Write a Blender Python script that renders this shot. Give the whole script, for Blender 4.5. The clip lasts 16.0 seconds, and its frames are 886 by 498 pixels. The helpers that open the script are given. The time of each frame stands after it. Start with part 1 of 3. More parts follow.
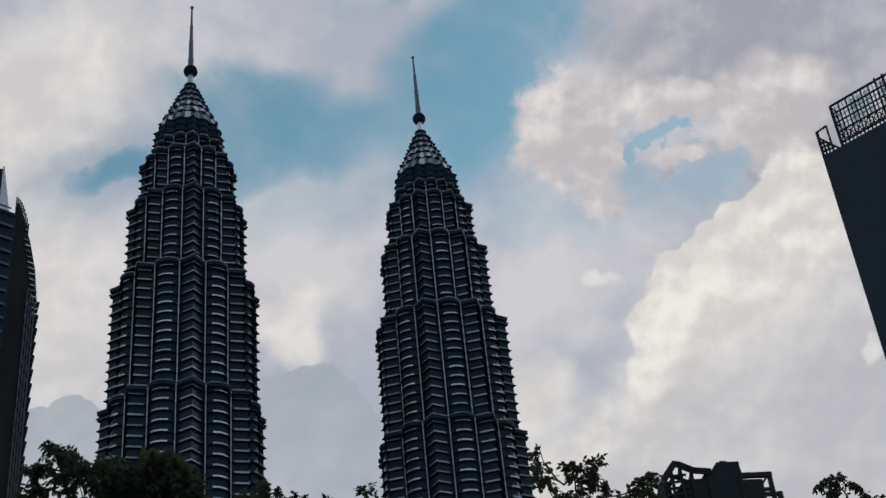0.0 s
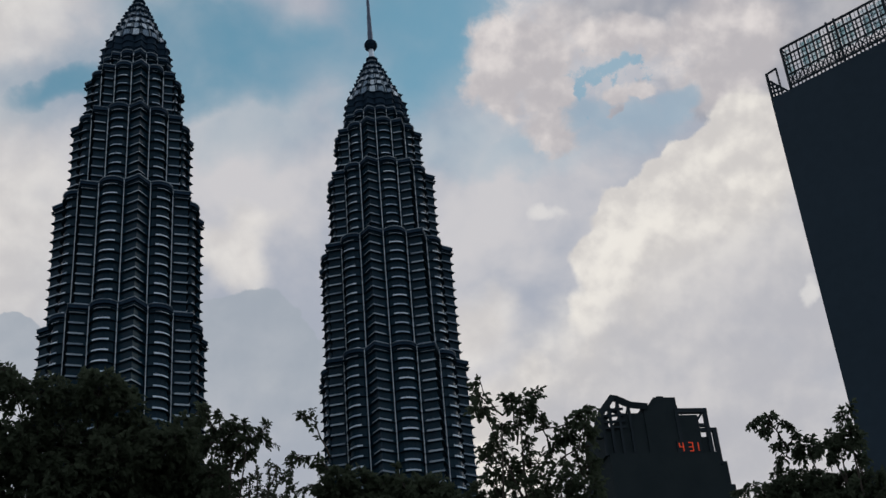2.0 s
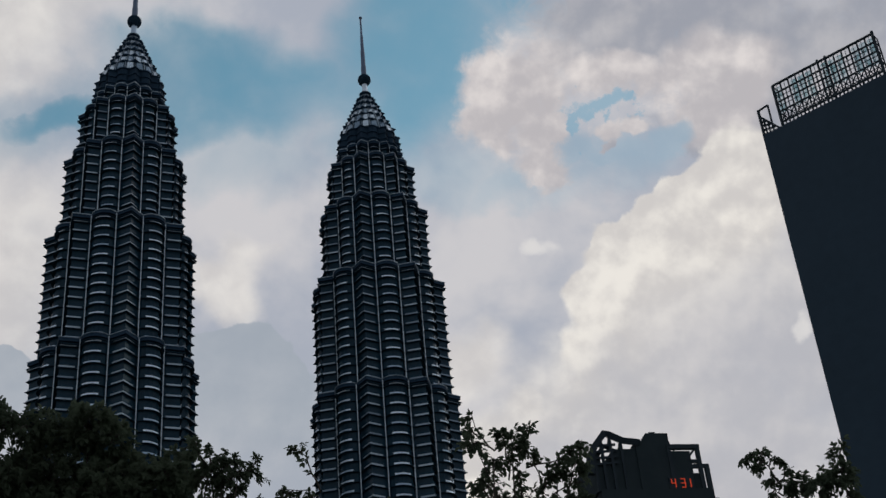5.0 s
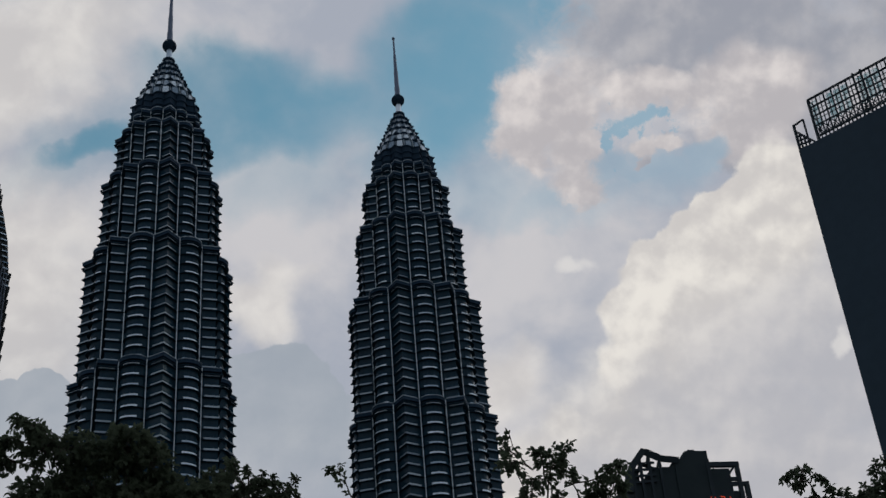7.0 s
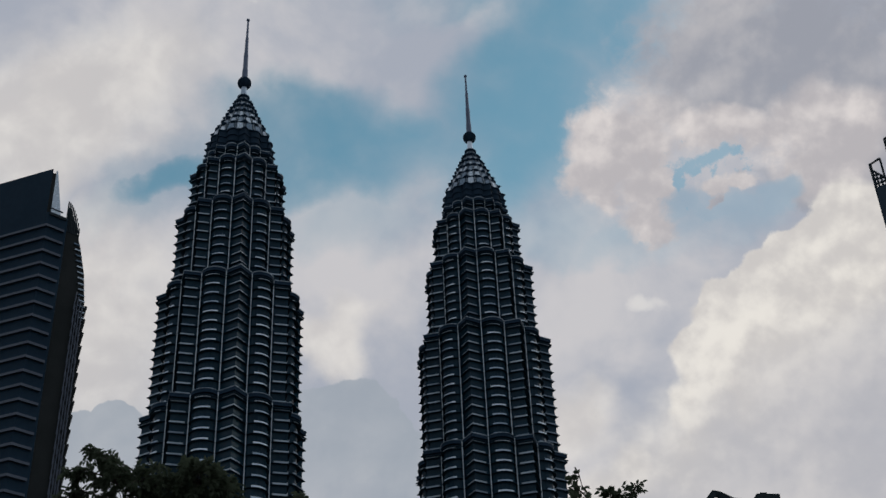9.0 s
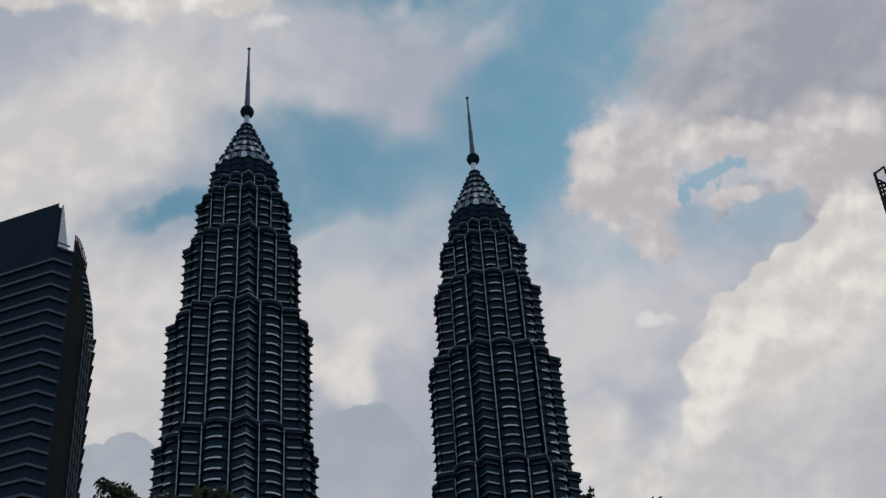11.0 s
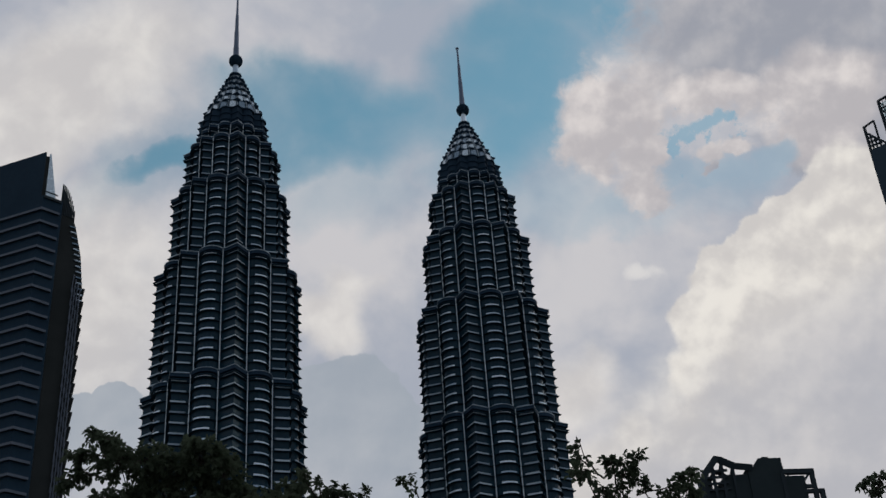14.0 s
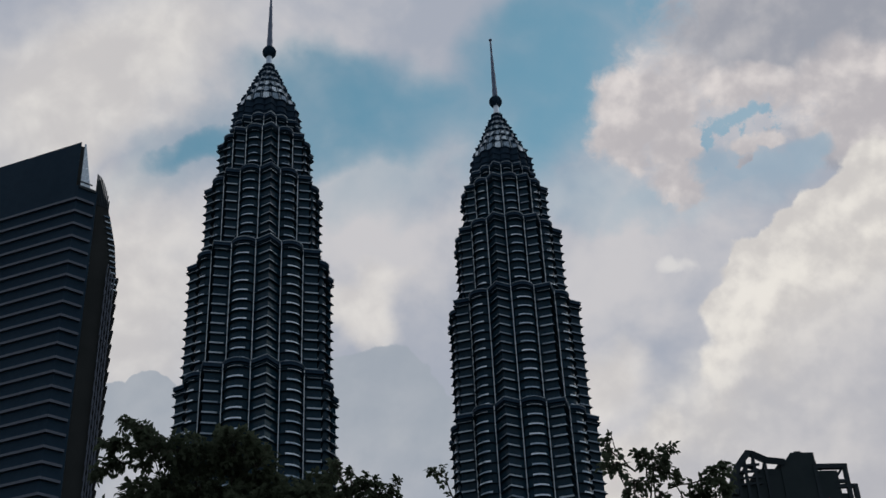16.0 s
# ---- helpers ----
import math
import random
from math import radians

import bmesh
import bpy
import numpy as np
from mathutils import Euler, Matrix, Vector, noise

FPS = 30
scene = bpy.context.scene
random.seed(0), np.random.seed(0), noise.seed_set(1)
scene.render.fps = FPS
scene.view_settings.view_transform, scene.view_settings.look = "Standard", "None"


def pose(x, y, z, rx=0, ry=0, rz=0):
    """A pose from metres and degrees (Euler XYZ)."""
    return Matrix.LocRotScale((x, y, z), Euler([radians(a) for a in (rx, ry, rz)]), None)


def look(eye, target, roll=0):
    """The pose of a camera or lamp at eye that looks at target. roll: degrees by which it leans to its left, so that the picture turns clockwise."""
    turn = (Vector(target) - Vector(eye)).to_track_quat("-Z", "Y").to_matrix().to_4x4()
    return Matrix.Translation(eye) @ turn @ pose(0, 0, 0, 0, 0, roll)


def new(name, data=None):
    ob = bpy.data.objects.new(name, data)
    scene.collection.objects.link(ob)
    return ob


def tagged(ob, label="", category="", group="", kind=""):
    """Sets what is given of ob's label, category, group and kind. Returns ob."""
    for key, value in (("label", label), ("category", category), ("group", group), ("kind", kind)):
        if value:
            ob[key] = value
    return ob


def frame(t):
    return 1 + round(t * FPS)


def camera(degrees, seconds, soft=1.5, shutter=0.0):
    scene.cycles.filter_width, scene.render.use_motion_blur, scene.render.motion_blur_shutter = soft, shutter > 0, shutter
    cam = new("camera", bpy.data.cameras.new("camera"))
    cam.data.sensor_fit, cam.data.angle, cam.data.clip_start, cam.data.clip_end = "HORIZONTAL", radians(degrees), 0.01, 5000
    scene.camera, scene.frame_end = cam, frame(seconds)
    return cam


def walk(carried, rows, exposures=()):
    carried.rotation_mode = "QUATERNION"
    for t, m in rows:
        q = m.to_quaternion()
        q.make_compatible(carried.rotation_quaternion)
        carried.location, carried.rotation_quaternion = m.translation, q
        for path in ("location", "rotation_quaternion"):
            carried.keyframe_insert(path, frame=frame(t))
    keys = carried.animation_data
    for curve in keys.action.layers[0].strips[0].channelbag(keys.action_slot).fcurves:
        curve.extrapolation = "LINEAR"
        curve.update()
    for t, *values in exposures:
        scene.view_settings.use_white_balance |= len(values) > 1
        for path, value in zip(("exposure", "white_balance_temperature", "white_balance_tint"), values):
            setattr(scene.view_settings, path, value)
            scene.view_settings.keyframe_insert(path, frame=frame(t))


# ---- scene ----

# ---- camera: it stands still on the ground and turns ----
EYE = Vector((0.0, 0.0, 1.6))
cam = camera(36.44, 16.0, soft=1.5)


def bearing(az, el, dist):
    """A place seen from EYE: degrees to the right of north, degrees up, metres along the ground."""
    a = radians(az)
    return Vector((dist * math.sin(a), dist * math.cos(a), EYE.z + dist * math.tan(radians(el))))


TURNS = [  # seconds, heading, tilt, lean
    (0.0, 2.43, 33.89, -6.09),
    (0.5, 2.57, 32.02, -5.53),
    (1.0, 2.85, 32.17, -5.33),
    (1.5, 4.17, 31.66, -4.85),
    (2.0, 4.76, 30.68, -5.38),
    (2.5, 4.38, 31.96, -6.05),
    (3.0, 4.58, 33.65, -5.85),
    (3.5, 4.10, 32.42, -3.29),
    (4.0, 3.61, 32.13, -3.62),
    (4.2, 4.51, 31.85, -4.45),
    (6.3, 5.45, 32.76, -5.90),
    (6.5, 5.39, 32.68, -5.65),
    (7.0, 3.61, 33.06, -5.17),
    (7.5, 3.18, 35.05, -6.00),
    (8.0, 3.58, 37.45, -6.22),
    (8.5, 2.84, 35.33, -4.57),
    (9.0, 0.14, 34.83, -2.74),
    (9.2, -0.17, 34.88, -2.73),
    (11.3, -0.12, 35.83, -4.42),
    (11.5, -0.48, 35.52, -3.86),
    (12.0, -0.36, 35.06, -4.37),
    (12.5, -0.18, 35.13, -3.95),
    (13.0, 0.32, 34.29, -4.05),
    (13.5, -0.42, 34.15, -3.79),
    (14.0, 0.24, 33.69, -4.24),
    (14.5, -0.81, 34.35, -3.38),
    (15.0, -0.01, 34.90, -4.21),
    (15.5, -0.84, 34.53, -3.46),
    (16.0, -1.42, 33.42, -3.01),
]
walk(cam, [(t, look(EYE, bearing(az, el, 100.0), lean)) for t, az, el, lean in TURNS],
     [(0.0, 0.10), (1.0, 0.06), (3.5, 0.05), (6.5, 0.03), (8.0, -0.05), (9.0, 0.0), (11.5, 0.01), (16.0, 0.01)])

# ---- light ----
SUN_AZ, SUN_EL = 62.0, 34.0


class Graph:
    """Short hand for math nodes."""

    def __init__(self, tree):
        self.tree = tree

    def put(self, socket, value):
        if isinstance(value, bpy.types.NodeSocket):
            self.tree.links.new(value, socket)
        else:
            socket.default_value = value

    def m(self, op, a, b=0.0, c=0.0):
        n = self.tree.nodes.new("ShaderNodeMath")
        n.operation = op
        for s, v in zip(n.inputs, (a, b, c)):
            self.put(s, v)
        return n.outputs[0]

    def add(self, *terms):
        out = terms[0]
        for t in terms[1:]:
            out = self.m("ADD", out, t)
        return out

    def step(self, value, lo, hi, a=0.0, b=1.0):
        n = self.tree.nodes.new("ShaderNodeMapRange")
        n.interpolation_type = "SMOOTHSTEP"
        for key, v in (("Value", value), ("From Min", lo), ("From Max", hi), ("To Min", a), ("To Max", b)):
            self.put(n.inputs[key], v)
        return n.outputs["Result"]

    def xyz(self, x, y, z=0.0):
        n = self.tree.nodes.new("ShaderNodeCombineXYZ")
        for s, v in zip(n.inputs, (x, y, z)):
            self.put(s, v)
        return n.outputs[0]

    def noise(self, vector, scale, detail=6.0, rough=0.55, distort=0.0, color=False):
        n = self.tree.nodes.new("ShaderNodeTexNoise")
        self.put(n.inputs["Vector"], vector)
        for key, v in (("Scale", scale), ("Detail", detail), ("Roughness", rough), ("Distortion", distort)):
            self.put(n.inputs[key], v)
        return n.outputs["Color" if color else "Fac"]

    def mix(self, fac, a, b):
        n = self.tree.nodes.new("ShaderNodeMix")
        n.data_type = "RGBA"
        self.put(n.inputs[0], fac)
        self.put(n.inputs[6], a)
        self.put(n.inputs[7], b)
        return n.outputs[2]


def make_world():
    """Evening sky: a clear gap between broken clouds, drawn on a chart laid over the northern sky."""
    world = bpy.data.worlds.new("evening_sky")
    scene.world = world
    world.use_nodes = True
    tree = world.node_tree
    tree.nodes.clear()
    g = Graph(tree)
    way = tree.nodes.new("ShaderNodeTexCoord").outputs["Generated"]

    def v(op, a, b):
        n = tree.nodes.new("ShaderNodeVectorMath")
        n.operation = op
        g.put(n.inputs[0], a)
        g.put(n.inputs[1], b)
        return n

    def dot(a, b):
        return v("DOT_PRODUCT", a, tuple(b)).outputs["Value"]

    # the chart: a plane that touches the sky at CHART_MID, x to the right and y down, 2.4 degrees to a unit
    axes = look(EYE, bearing(*CHART_MID, 100.0), CHART_LEAN).to_3x3()
    ahead = g.m("MAXIMUM", dot(way, -axes.col[2]), 0.15)
    spread = 7.84 / math.tan(radians(18.22))
    cx = g.m("MULTIPLY_ADD", g.m("DIVIDE", dot(way, axes.col[0]), ahead), spread, 7.84)
    cy = g.m("MULTIPLY_ADD", g.m("DIVIDE", dot(way, axes.col[1]), ahead), -spread, 4.41)
    chart = g.xyz(cx, cy, 0.0)
    wide = v("SCALE", way, (0, 0, 0))
    wide.inputs["Scale"].default_value = 24.7
    wide = wide.outputs[0]

    def stir(scale, detail, rough, reach):
        c = g.noise(wide, scale, detail, rough, color=True)
        n = v("MULTIPLY", v("SUBTRACT", c, (0.5, 0.5, 0.5)).outputs[0], (reach, reach, 0))
        return n.outputs[0]

    def plus(*terms):
        out = terms[0]
        for t in terms[1:]:
            out = v("ADD", out, t).outputs[0]
        return out

    torn = stir(0.85, 7.0, 0.54, 1.25)
    soft_at = plus(chart, stir(0.32, 3.0, 0.5, 2.6), torn)
    torn_at = plus(chart, torn)
    rag_at = plus(chart, stir(1.1, 9.0, 0.60, 1.15))
    dome_at = plus(chart, stir(1.4, 2.0, 0.5, 0.30), stir(2.8, 5.0, 0.5, 0.30))
    puff_at = plus(chart, stir(0.75, 2.0, 0.5, 1.1), stir(2.0, 6.0, 0.5, 0.55))

    def patch(x, y, rx, ry, turn=0.0, at=None):
        """1 in the middle of an ellipse on the chart, 0 at its rim, less beyond."""
        n = tree.nodes.new("ShaderNodeMapping")
        n.vector_type = "TEXTURE"
        g.put(n.inputs["Vector"], at or soft_at)
        n.inputs["Location"].default_value = (x, y, 0)
        n.inputs["Rotation"].default_value = (0, 0, radians(turn))
        n.inputs["Scale"].default_value = (rx, ry, 1)
        d = v("DOT_PRODUCT", n.outputs[0], n.outputs[0])
        return g.m("SUBTRACT", 1.0, d.outputs["Value"])

    def most(at, *rows):
        out = patch(*rows[0], at=at)
        for r in rows[1:]:
            out = g.m("MAXIMUM", out, patch(*r, at=at))
        return out

    def but(a, b):
        return g.m("MULTIPLY", a, g.m("SUBTRACT", 1.0, b))

    def shift(a, fac, k):
        return g.m("MULTIPLY_ADD", g.m("SUBTRACT", fac, 0.5), k, a)

    curd = g.noise(wide, 0.9, 6.0, 0.52, 0.3)
    puff = g.noise(wide, 0.40, 6.0, 0.52, 0.3)
    haze = g.noise(wide, 0.22, 5.0, 0.5)
    shred = g.noise(wide, 2.2, 7.0, 0.62, 1.2)
    # relief: a cloud is lighter where it swells towards the light, up and to the left
    toward = axes.col[0] * -0.12 + axes.col[1] * 0.20
    aside = plus(wide, tuple(toward))
    relief = g.m("SUBTRACT", g.noise(wide, 0.7, 5.0, 0.50), g.noise(aside, 0.7, 5.0, 0.50))
    relief = g.m("MULTIPLY", relief, 3.0)

    # clear sky
    gap = most(soft_at, *GAP)
    clear = g.step(shift(gap, puff, 1.0), -0.55, 0.9)
    milk = g.m("MULTIPLY", g.step(shift(most(soft_at, *MILKY), curd, 0.9), -0.35, 1.1), 0.42)
    clear = g.m("MAXIMUM", clear, milk)
    clear = g.m("MULTIPLY", clear, g.step(shift(haze, curd, 0.5), 0.36, 0.72, 1.0, 0.72))
    # feathered sheet that trails into the gap from the upper left
    trail = g.step(shift(shift(most(soft_at, *TRAIL), puff, 1.4), curd, 0.8), -0.5, 1.2, 0.0, 0.75)
    clear = but(clear, trail)

    # torn bank with a hole and an islet in it
    bank = most(rag_at, *BANK)
    hem = g.step(cy, 1.4, 3.2, 1.0, 0.60)
    bank = g.step(shift(shift(bank, curd, 1.5), shred, 1.1), -0.32, hem)
    frayed_at = plus(chart, stir(1.5, 8.0, 0.65, 1.5))
    hole = g.step(shift(shift(most(frayed_at, *HOLE), curd, 1.2), shred, 1.6), -0.45, 0.80)
    islet = g.step(shift(shift(most(rag_at, *ISLET), curd, 1.3), shred, 1.2), -0.25, 0.65)
    bank = g.m("MAXIMUM", but(bank, hole), islet)
    thin = g.m("MULTIPLY", g.step(shift(most(rag_at, *THIN), curd, 1.0), -0.45, 0.8), 0.75)
    bank = but(bank, but(thin, islet))
    clear = g.m("MAXIMUM", but(clear, bank), but(g.m("MAXIMUM", g.m("MULTIPLY", hole, 0.66), g.m("MULTIPLY", thin, 0.48)), islet))

    # heaped cloud with a crisp upper edge that softens low down
    heap = most(puff_at, *HEAP)
    heap = g.step(shift(heap, curd, 0.35), -0.02, g.m("ADD", g.step(cy, 6.6, 9.0, 0.16, 0.8), g.step(cy, 3.6, 4.8, 0.9, 0.0)))
    clear = but(clear, heap)
    streak = g.step(shift(most(rag_at, *STREAK), curd, 0.9), -0.05, 0.50)
    clear = but(clear, streak)
    wisp = g.step(shift(most(torn_at, *WISPS), curd, 1.6), -0.5, 1.2, 0.0, 0.7)

    # tones
    cloud = g.mix(g.step(shift(shift(puff, haze, 0.9), relief, 0.10), 0.28, 0.66), (0.375, 0.405, 0.475, 1), (0.575, 0.565, 0.585, 1))
    glow = most(soft_at, *GLOW)
    warm = g.mix(g.step(shift(curd, relief, 0.25), 0.22, 0.62), (0.60, 0.575, 0.565, 1), (0.76, 0.73, 0.695, 1))
    cloud = g.mix(g.step(glow, -0.6, 1.0, 0.0, 0.85), cloud, warm)
    bank_low = g.mix(g.step(shift(puff, relief, 0.45), 0.12, 0.55), (0.315, 0.33, 0.38, 1), (0.455, 0.45, 0.475, 1))
    bank_lit = g.mix(g.step(shift(curd, relief, 0.65), 0.02, 0.58), (0.48, 0.455, 0.47, 1), (0.745, 0.695, 0.675, 1))
    bright = g.step(shift(most(soft_at, *BANK_BRIGHT), curd, 0.6), -0.6, 0.5)
    cloud = g.mix(g.m("MULTIPLY", bank, 0.92), cloud, g.mix(bright, bank_low, bank_lit))
    cloud = g.mix(streak, cloud, g.mix(g.step(shift(curd, relief, 0.7), 0.05, 0.58), (0.58, 0.56, 0.55, 1), (0.90, 0.87, 0.83, 1)))
    depth = g.step(shift(most(soft_at, *HEAP_SHADE), puff, 1.2), -0.9, 0.9)
    lit = g.mix(g.step(shift(curd, relief, 0.95), -0.26, 0.42), (0.60, 0.575, 0.56, 1), (0.80, 0.765, 0.715, 1))
    dull = g.mix(g.step(shift(puff, relief, 0.35), 0.10, 0.60), (0.455, 0.458, 0.495, 1), (0.60, 0.583, 0.588, 1))
    cloud = g.mix(heap, cloud, g.mix(depth, lit, dull))
    cloud = g.mix(wisp, cloud, (0.74, 0.72, 0.70, 1))
    low = g.step(shift(most(dome_at, *LOW), curd, 0.25), -0.02, 0.10)
    low = g.m("MULTIPLY", low, g.step(shift(cy, puff, 1.5), 9.3, 11.4, 1.0, 0.45))
    low_tone = g.mix(g.step(shift(puff, relief, 0.3), 0.1, 0.6), (0.335, 0.375, 0.43, 1), (0.41, 0.44, 0.485, 1))
    cloud = g.mix(g.m("MULTIPLY", low, 0.93), cloud, low_tone)
    clear = but(clear, low)

    # the cloud is lit from behind, so it is bright on the sun's side and dull on the other
    fall = g.step(dot(way, (0.2, 0.8, 0.56)), 0.20, 0.80, DULL, 1.0)

    sky = tree.nodes.new("ShaderNodeTexSky")
    sky.sky_type = "NISHITA"
    sky.sun_disc = False
    sky.sun_elevation = radians(SUN_EL)
    sky.sun_rotation = radians(SUN_AZ)
    sky.dust_density = 0.3
    sky.ozone_density = 1.0
    blue = tree.nodes.new("ShaderNodeBackground")
    g.put(blue.inputs[0], v("MULTIPLY", sky.outputs[0], SKY_TINT).outputs[0])
    g.put(blue.inputs[1], g.m("MULTIPLY", fall, SKY_STRENGTH))
    grey = tree.nodes.new("ShaderNodeBackground")
    g.put(grey.inputs[0], cloud)
    g.put(grey.inputs[1], g.m("MULTIPLY", fall, CLOUD_STRENGTH))
    both = tree.nodes.new("ShaderNodeMixShader")
    g.put(both.inputs[0], clear)
    tree.links.new(grey.outputs[0], both.inputs[1])
    tree.links.new(blue.outputs[0], both.inputs[2])
    out = tree.nodes.new("ShaderNodeOutputWorld")
    tree.links.new(both.outputs[0], out.inputs[0])


# cloud masses on the chart: x, y, two radii, turn
CHART_MID, CHART_LEAN = (3.58, 37.47), -6.22
GAP = ((5.2, 3.9, 2.8, 1.15, 4), (2.4, 4.35, 1.6, 0.42, -28), (7.8, 3.3, 1.5, 2.3, 15), (9.2, 0.9, 1.7, 2.4, 32), (7.3, -0.3, 4.6, 1.7, 0), (10.8, -1.0, 3.0, 1.6, -30),
       (-24.0, 5.0, 5.0, 2.5, 20), (38.0, -2.0, 8.0, 4.0, -20))
MILKY = ((2.1, 4.5, 2.0, 0.85, -26), (5.4, 5.2, 1.6, 0.8, 0), (8.6, 5.0, 1.3, 0.6, 0), (10.0, 5.3, 1.3, 0.45, 4), (11.9, 4.9, 1.3, 0.75, -10), (4.2, 0.7, 1.3, 0.6, 10),
         (14.8, 0.1, 1.8, 0.6, -8), (12.25, 1.35, 0.35, 0.25, 0), (12.6, 2.35, 0.9, 0.3, -5))
TRAIL = ((3.6, 2.1, 2.6, 1.0, -14), (5.8, 1.8, 1.6, 0.65, 0), (5.4, 1.2, 1.5, 0.4, -8))
BANK = ((9.75, 3.75, 0.95, 0.95, 0), (9.35, 4.4, 0.65, 0.45, 15), (10.35, 4.55, 0.60, 0.75, -20), (10.6, 5.05, 0.42, 0.35, 20), (11.9, 3.15, 2.3, 0.62, 2), (12.9, 1.9, 2.9, 1.6, 0),
        (11.2, 1.9, 1.5, 0.9, -35), (11.8, 0.8, 1.4, 0.9, -20), (13.2, -0.3, 1.8, 1.1, 0), (14.6, 3.2, 2.6, 1.8, 0), (13.3, 4.1, 0.95, 0.75, 0), (17.5, 1.5, 3.5, 3.0, 0))
HOLE = ((11.35, 3.92, 0.52, 0.22, -6), (10.98, 4.2, 0.17, 0.40, 5), (11.9, 3.95, 0.25, 0.16, 0))
THIN = ((11.0, 4.75, 0.35, 0.45, 10), (11.8, 4.75, 1.0, 0.30, -6), (12.6, 4.5, 0.5, 0.3, -30))
ISLET = ((11.55, 4.30, 0.42, 0.22, 0), (12.0, 4.25, 0.40, 0.20, -4), (11.55, 4.55, 0.14, 0.16, 0))
BANK_BRIGHT = ((10.0, 4.2, 1.7, 1.6, 10), (11.8, 3.3, 1.6, 0.55, 0), (11.7, 4.3, 0.7, 0.4, 0), (13.4, 3.4, 1.2, 0.9, 0))
HEAP = ((13.1, 7.4, 2.1, 1.9, 0), (12.3, 6.4, 1.0, 0.85, -30), (13.3, 5.6, 1.05, 0.95, -20), (14.2, 5.0, 1.2, 1.0, 0), (11.9, 7.5, 1.05, 1.0, 0), (11.6, 8.5, 1.1, 1.0, 0),
        (15.5, 7.0, 3.0, 3.2, 0), (13.0, 10.0, 4.0, 2.6, 0), (10.4, 10.2, 1.6, 1.4, 0), (19.0, 8.0, 5.0, 4.0, 0), (9.0, 11.4, 2.4, 1.6, 0))
HEAP_SHADE = ((15.0, 8.6, 2.6, 2.2, -20), (12.6, 10.6, 2.6, 1.2, 0), (16.5, 6.5, 1.6, 2.0, 0), (13.9, 9.8, 3.0, 1.4, 0))
STREAK = ((1.1, 0.42, 2.4, 0.72, 8), (2.8, 0.75, 0.95, 0.36, 4), (-1.0, 0.2, 1.6, 0.7, 0))
WISPS = ((8.45, 8.65, 0.30, 0.35, 0), (10.45, 6.5, 0.32, 0.20, 0), (15.2, 7.7, 0.16, 0.22, 0), (5.4, 9.6, 0.25, 0.30, 0), (3.6, 1.25, 0.35, 0.12, 5))
GLOW = ((-0.2, 7.0, 2.6, 2.2, 0), (0.2, 3.3, 3.0, 1.3, -28), (5.0, 7.2, 0.7, 0.5, 0), (7.7, 9.6, 1.0, 1.8, 0), (9.0, 8.8, 0.9, 0.9, 0))
LOW = ((5.2, 8.88, 1.05, 0.92, 0), (4.55, 8.95, 0.65, 0.85, 0), (5.75, 9.2, 0.62, 0.85, 0), (6.2, 9.8, 0.75, 0.95, 0), (4.3, 9.4, 0.5, 1.15, 0), (5.3, 10.6, 2.4, 1.6, 0),
       (0.95, 9.1, 0.55, 0.62, 0), (0.3, 9.5, 0.8, 0.8, 0), (0.6, 10.8, 2.2, 1.5, 0))
SKY_STRENGTH, CLOUD_STRENGTH = 0.13, 1.0
SKY_TINT = (0.85, 1.14, 0.91)
DULL = 0.80
make_world()
sun = new("sun", bpy.data.lights.new("sun", "SUN"))
sun.data.energy, sun.data.angle, sun.data.color = 0.2, radians(35), (1.0, 0.97, 0.93)
sun.matrix_world = look(bearing(SUN_AZ, SUN_EL, 900.0), EYE)


# ---- materials ----
def material(name, low, high, rough=0.5, metal=0.0, scale=1.0, fine=12.0, bump=0.0, each=0.0, specular=0.5):
    """Two colours mixed by noise at two sizes, with uneven gloss and a fine relief."""
    mat = bpy.data.materials.new(name)
    mat.use_nodes = True
    g = Graph(mat.node_tree)
    shader = mat.node_tree.nodes["Principled BSDF"]
    place = mat.node_tree.nodes.new("ShaderNodeTexCoord").outputs["Object"]
    big, small = g.noise(place, scale, 5.0, 0.6), g.noise(place, scale * fine, 4.0, 0.6)
    tone = g.add(g.m("MULTIPLY", big, 0.65), g.m("MULTIPLY", small, 0.35))
    if each:
        info = mat.node_tree.nodes.new("ShaderNodeObjectInfo")
        tone = g.add(tone, g.m("MULTIPLY", g.m("SUBTRACT", info.outputs["Random"], 0.5), each))
    g.put(shader.inputs["Base Color"], g.mix(g.step(tone, 0.3, 0.7), (*low, 1), (*high, 1)))
    g.put(shader.inputs["Roughness"], g.step(small, 0.2, 0.8, rough * 0.8, min(1.0, rough * 1.2)))
    shader.inputs["Metallic"].default_value = metal
    shader.inputs["Specular IOR Level"].default_value = specular
    if bump:
        b = mat.node_tree.nodes.new("ShaderNodeBump")
        b.inputs["Strength"].default_value = bump
        g.put(b.inputs["Height"], small)
        g.put(shader.inputs["Normal"], b.outputs[0])
    return mat


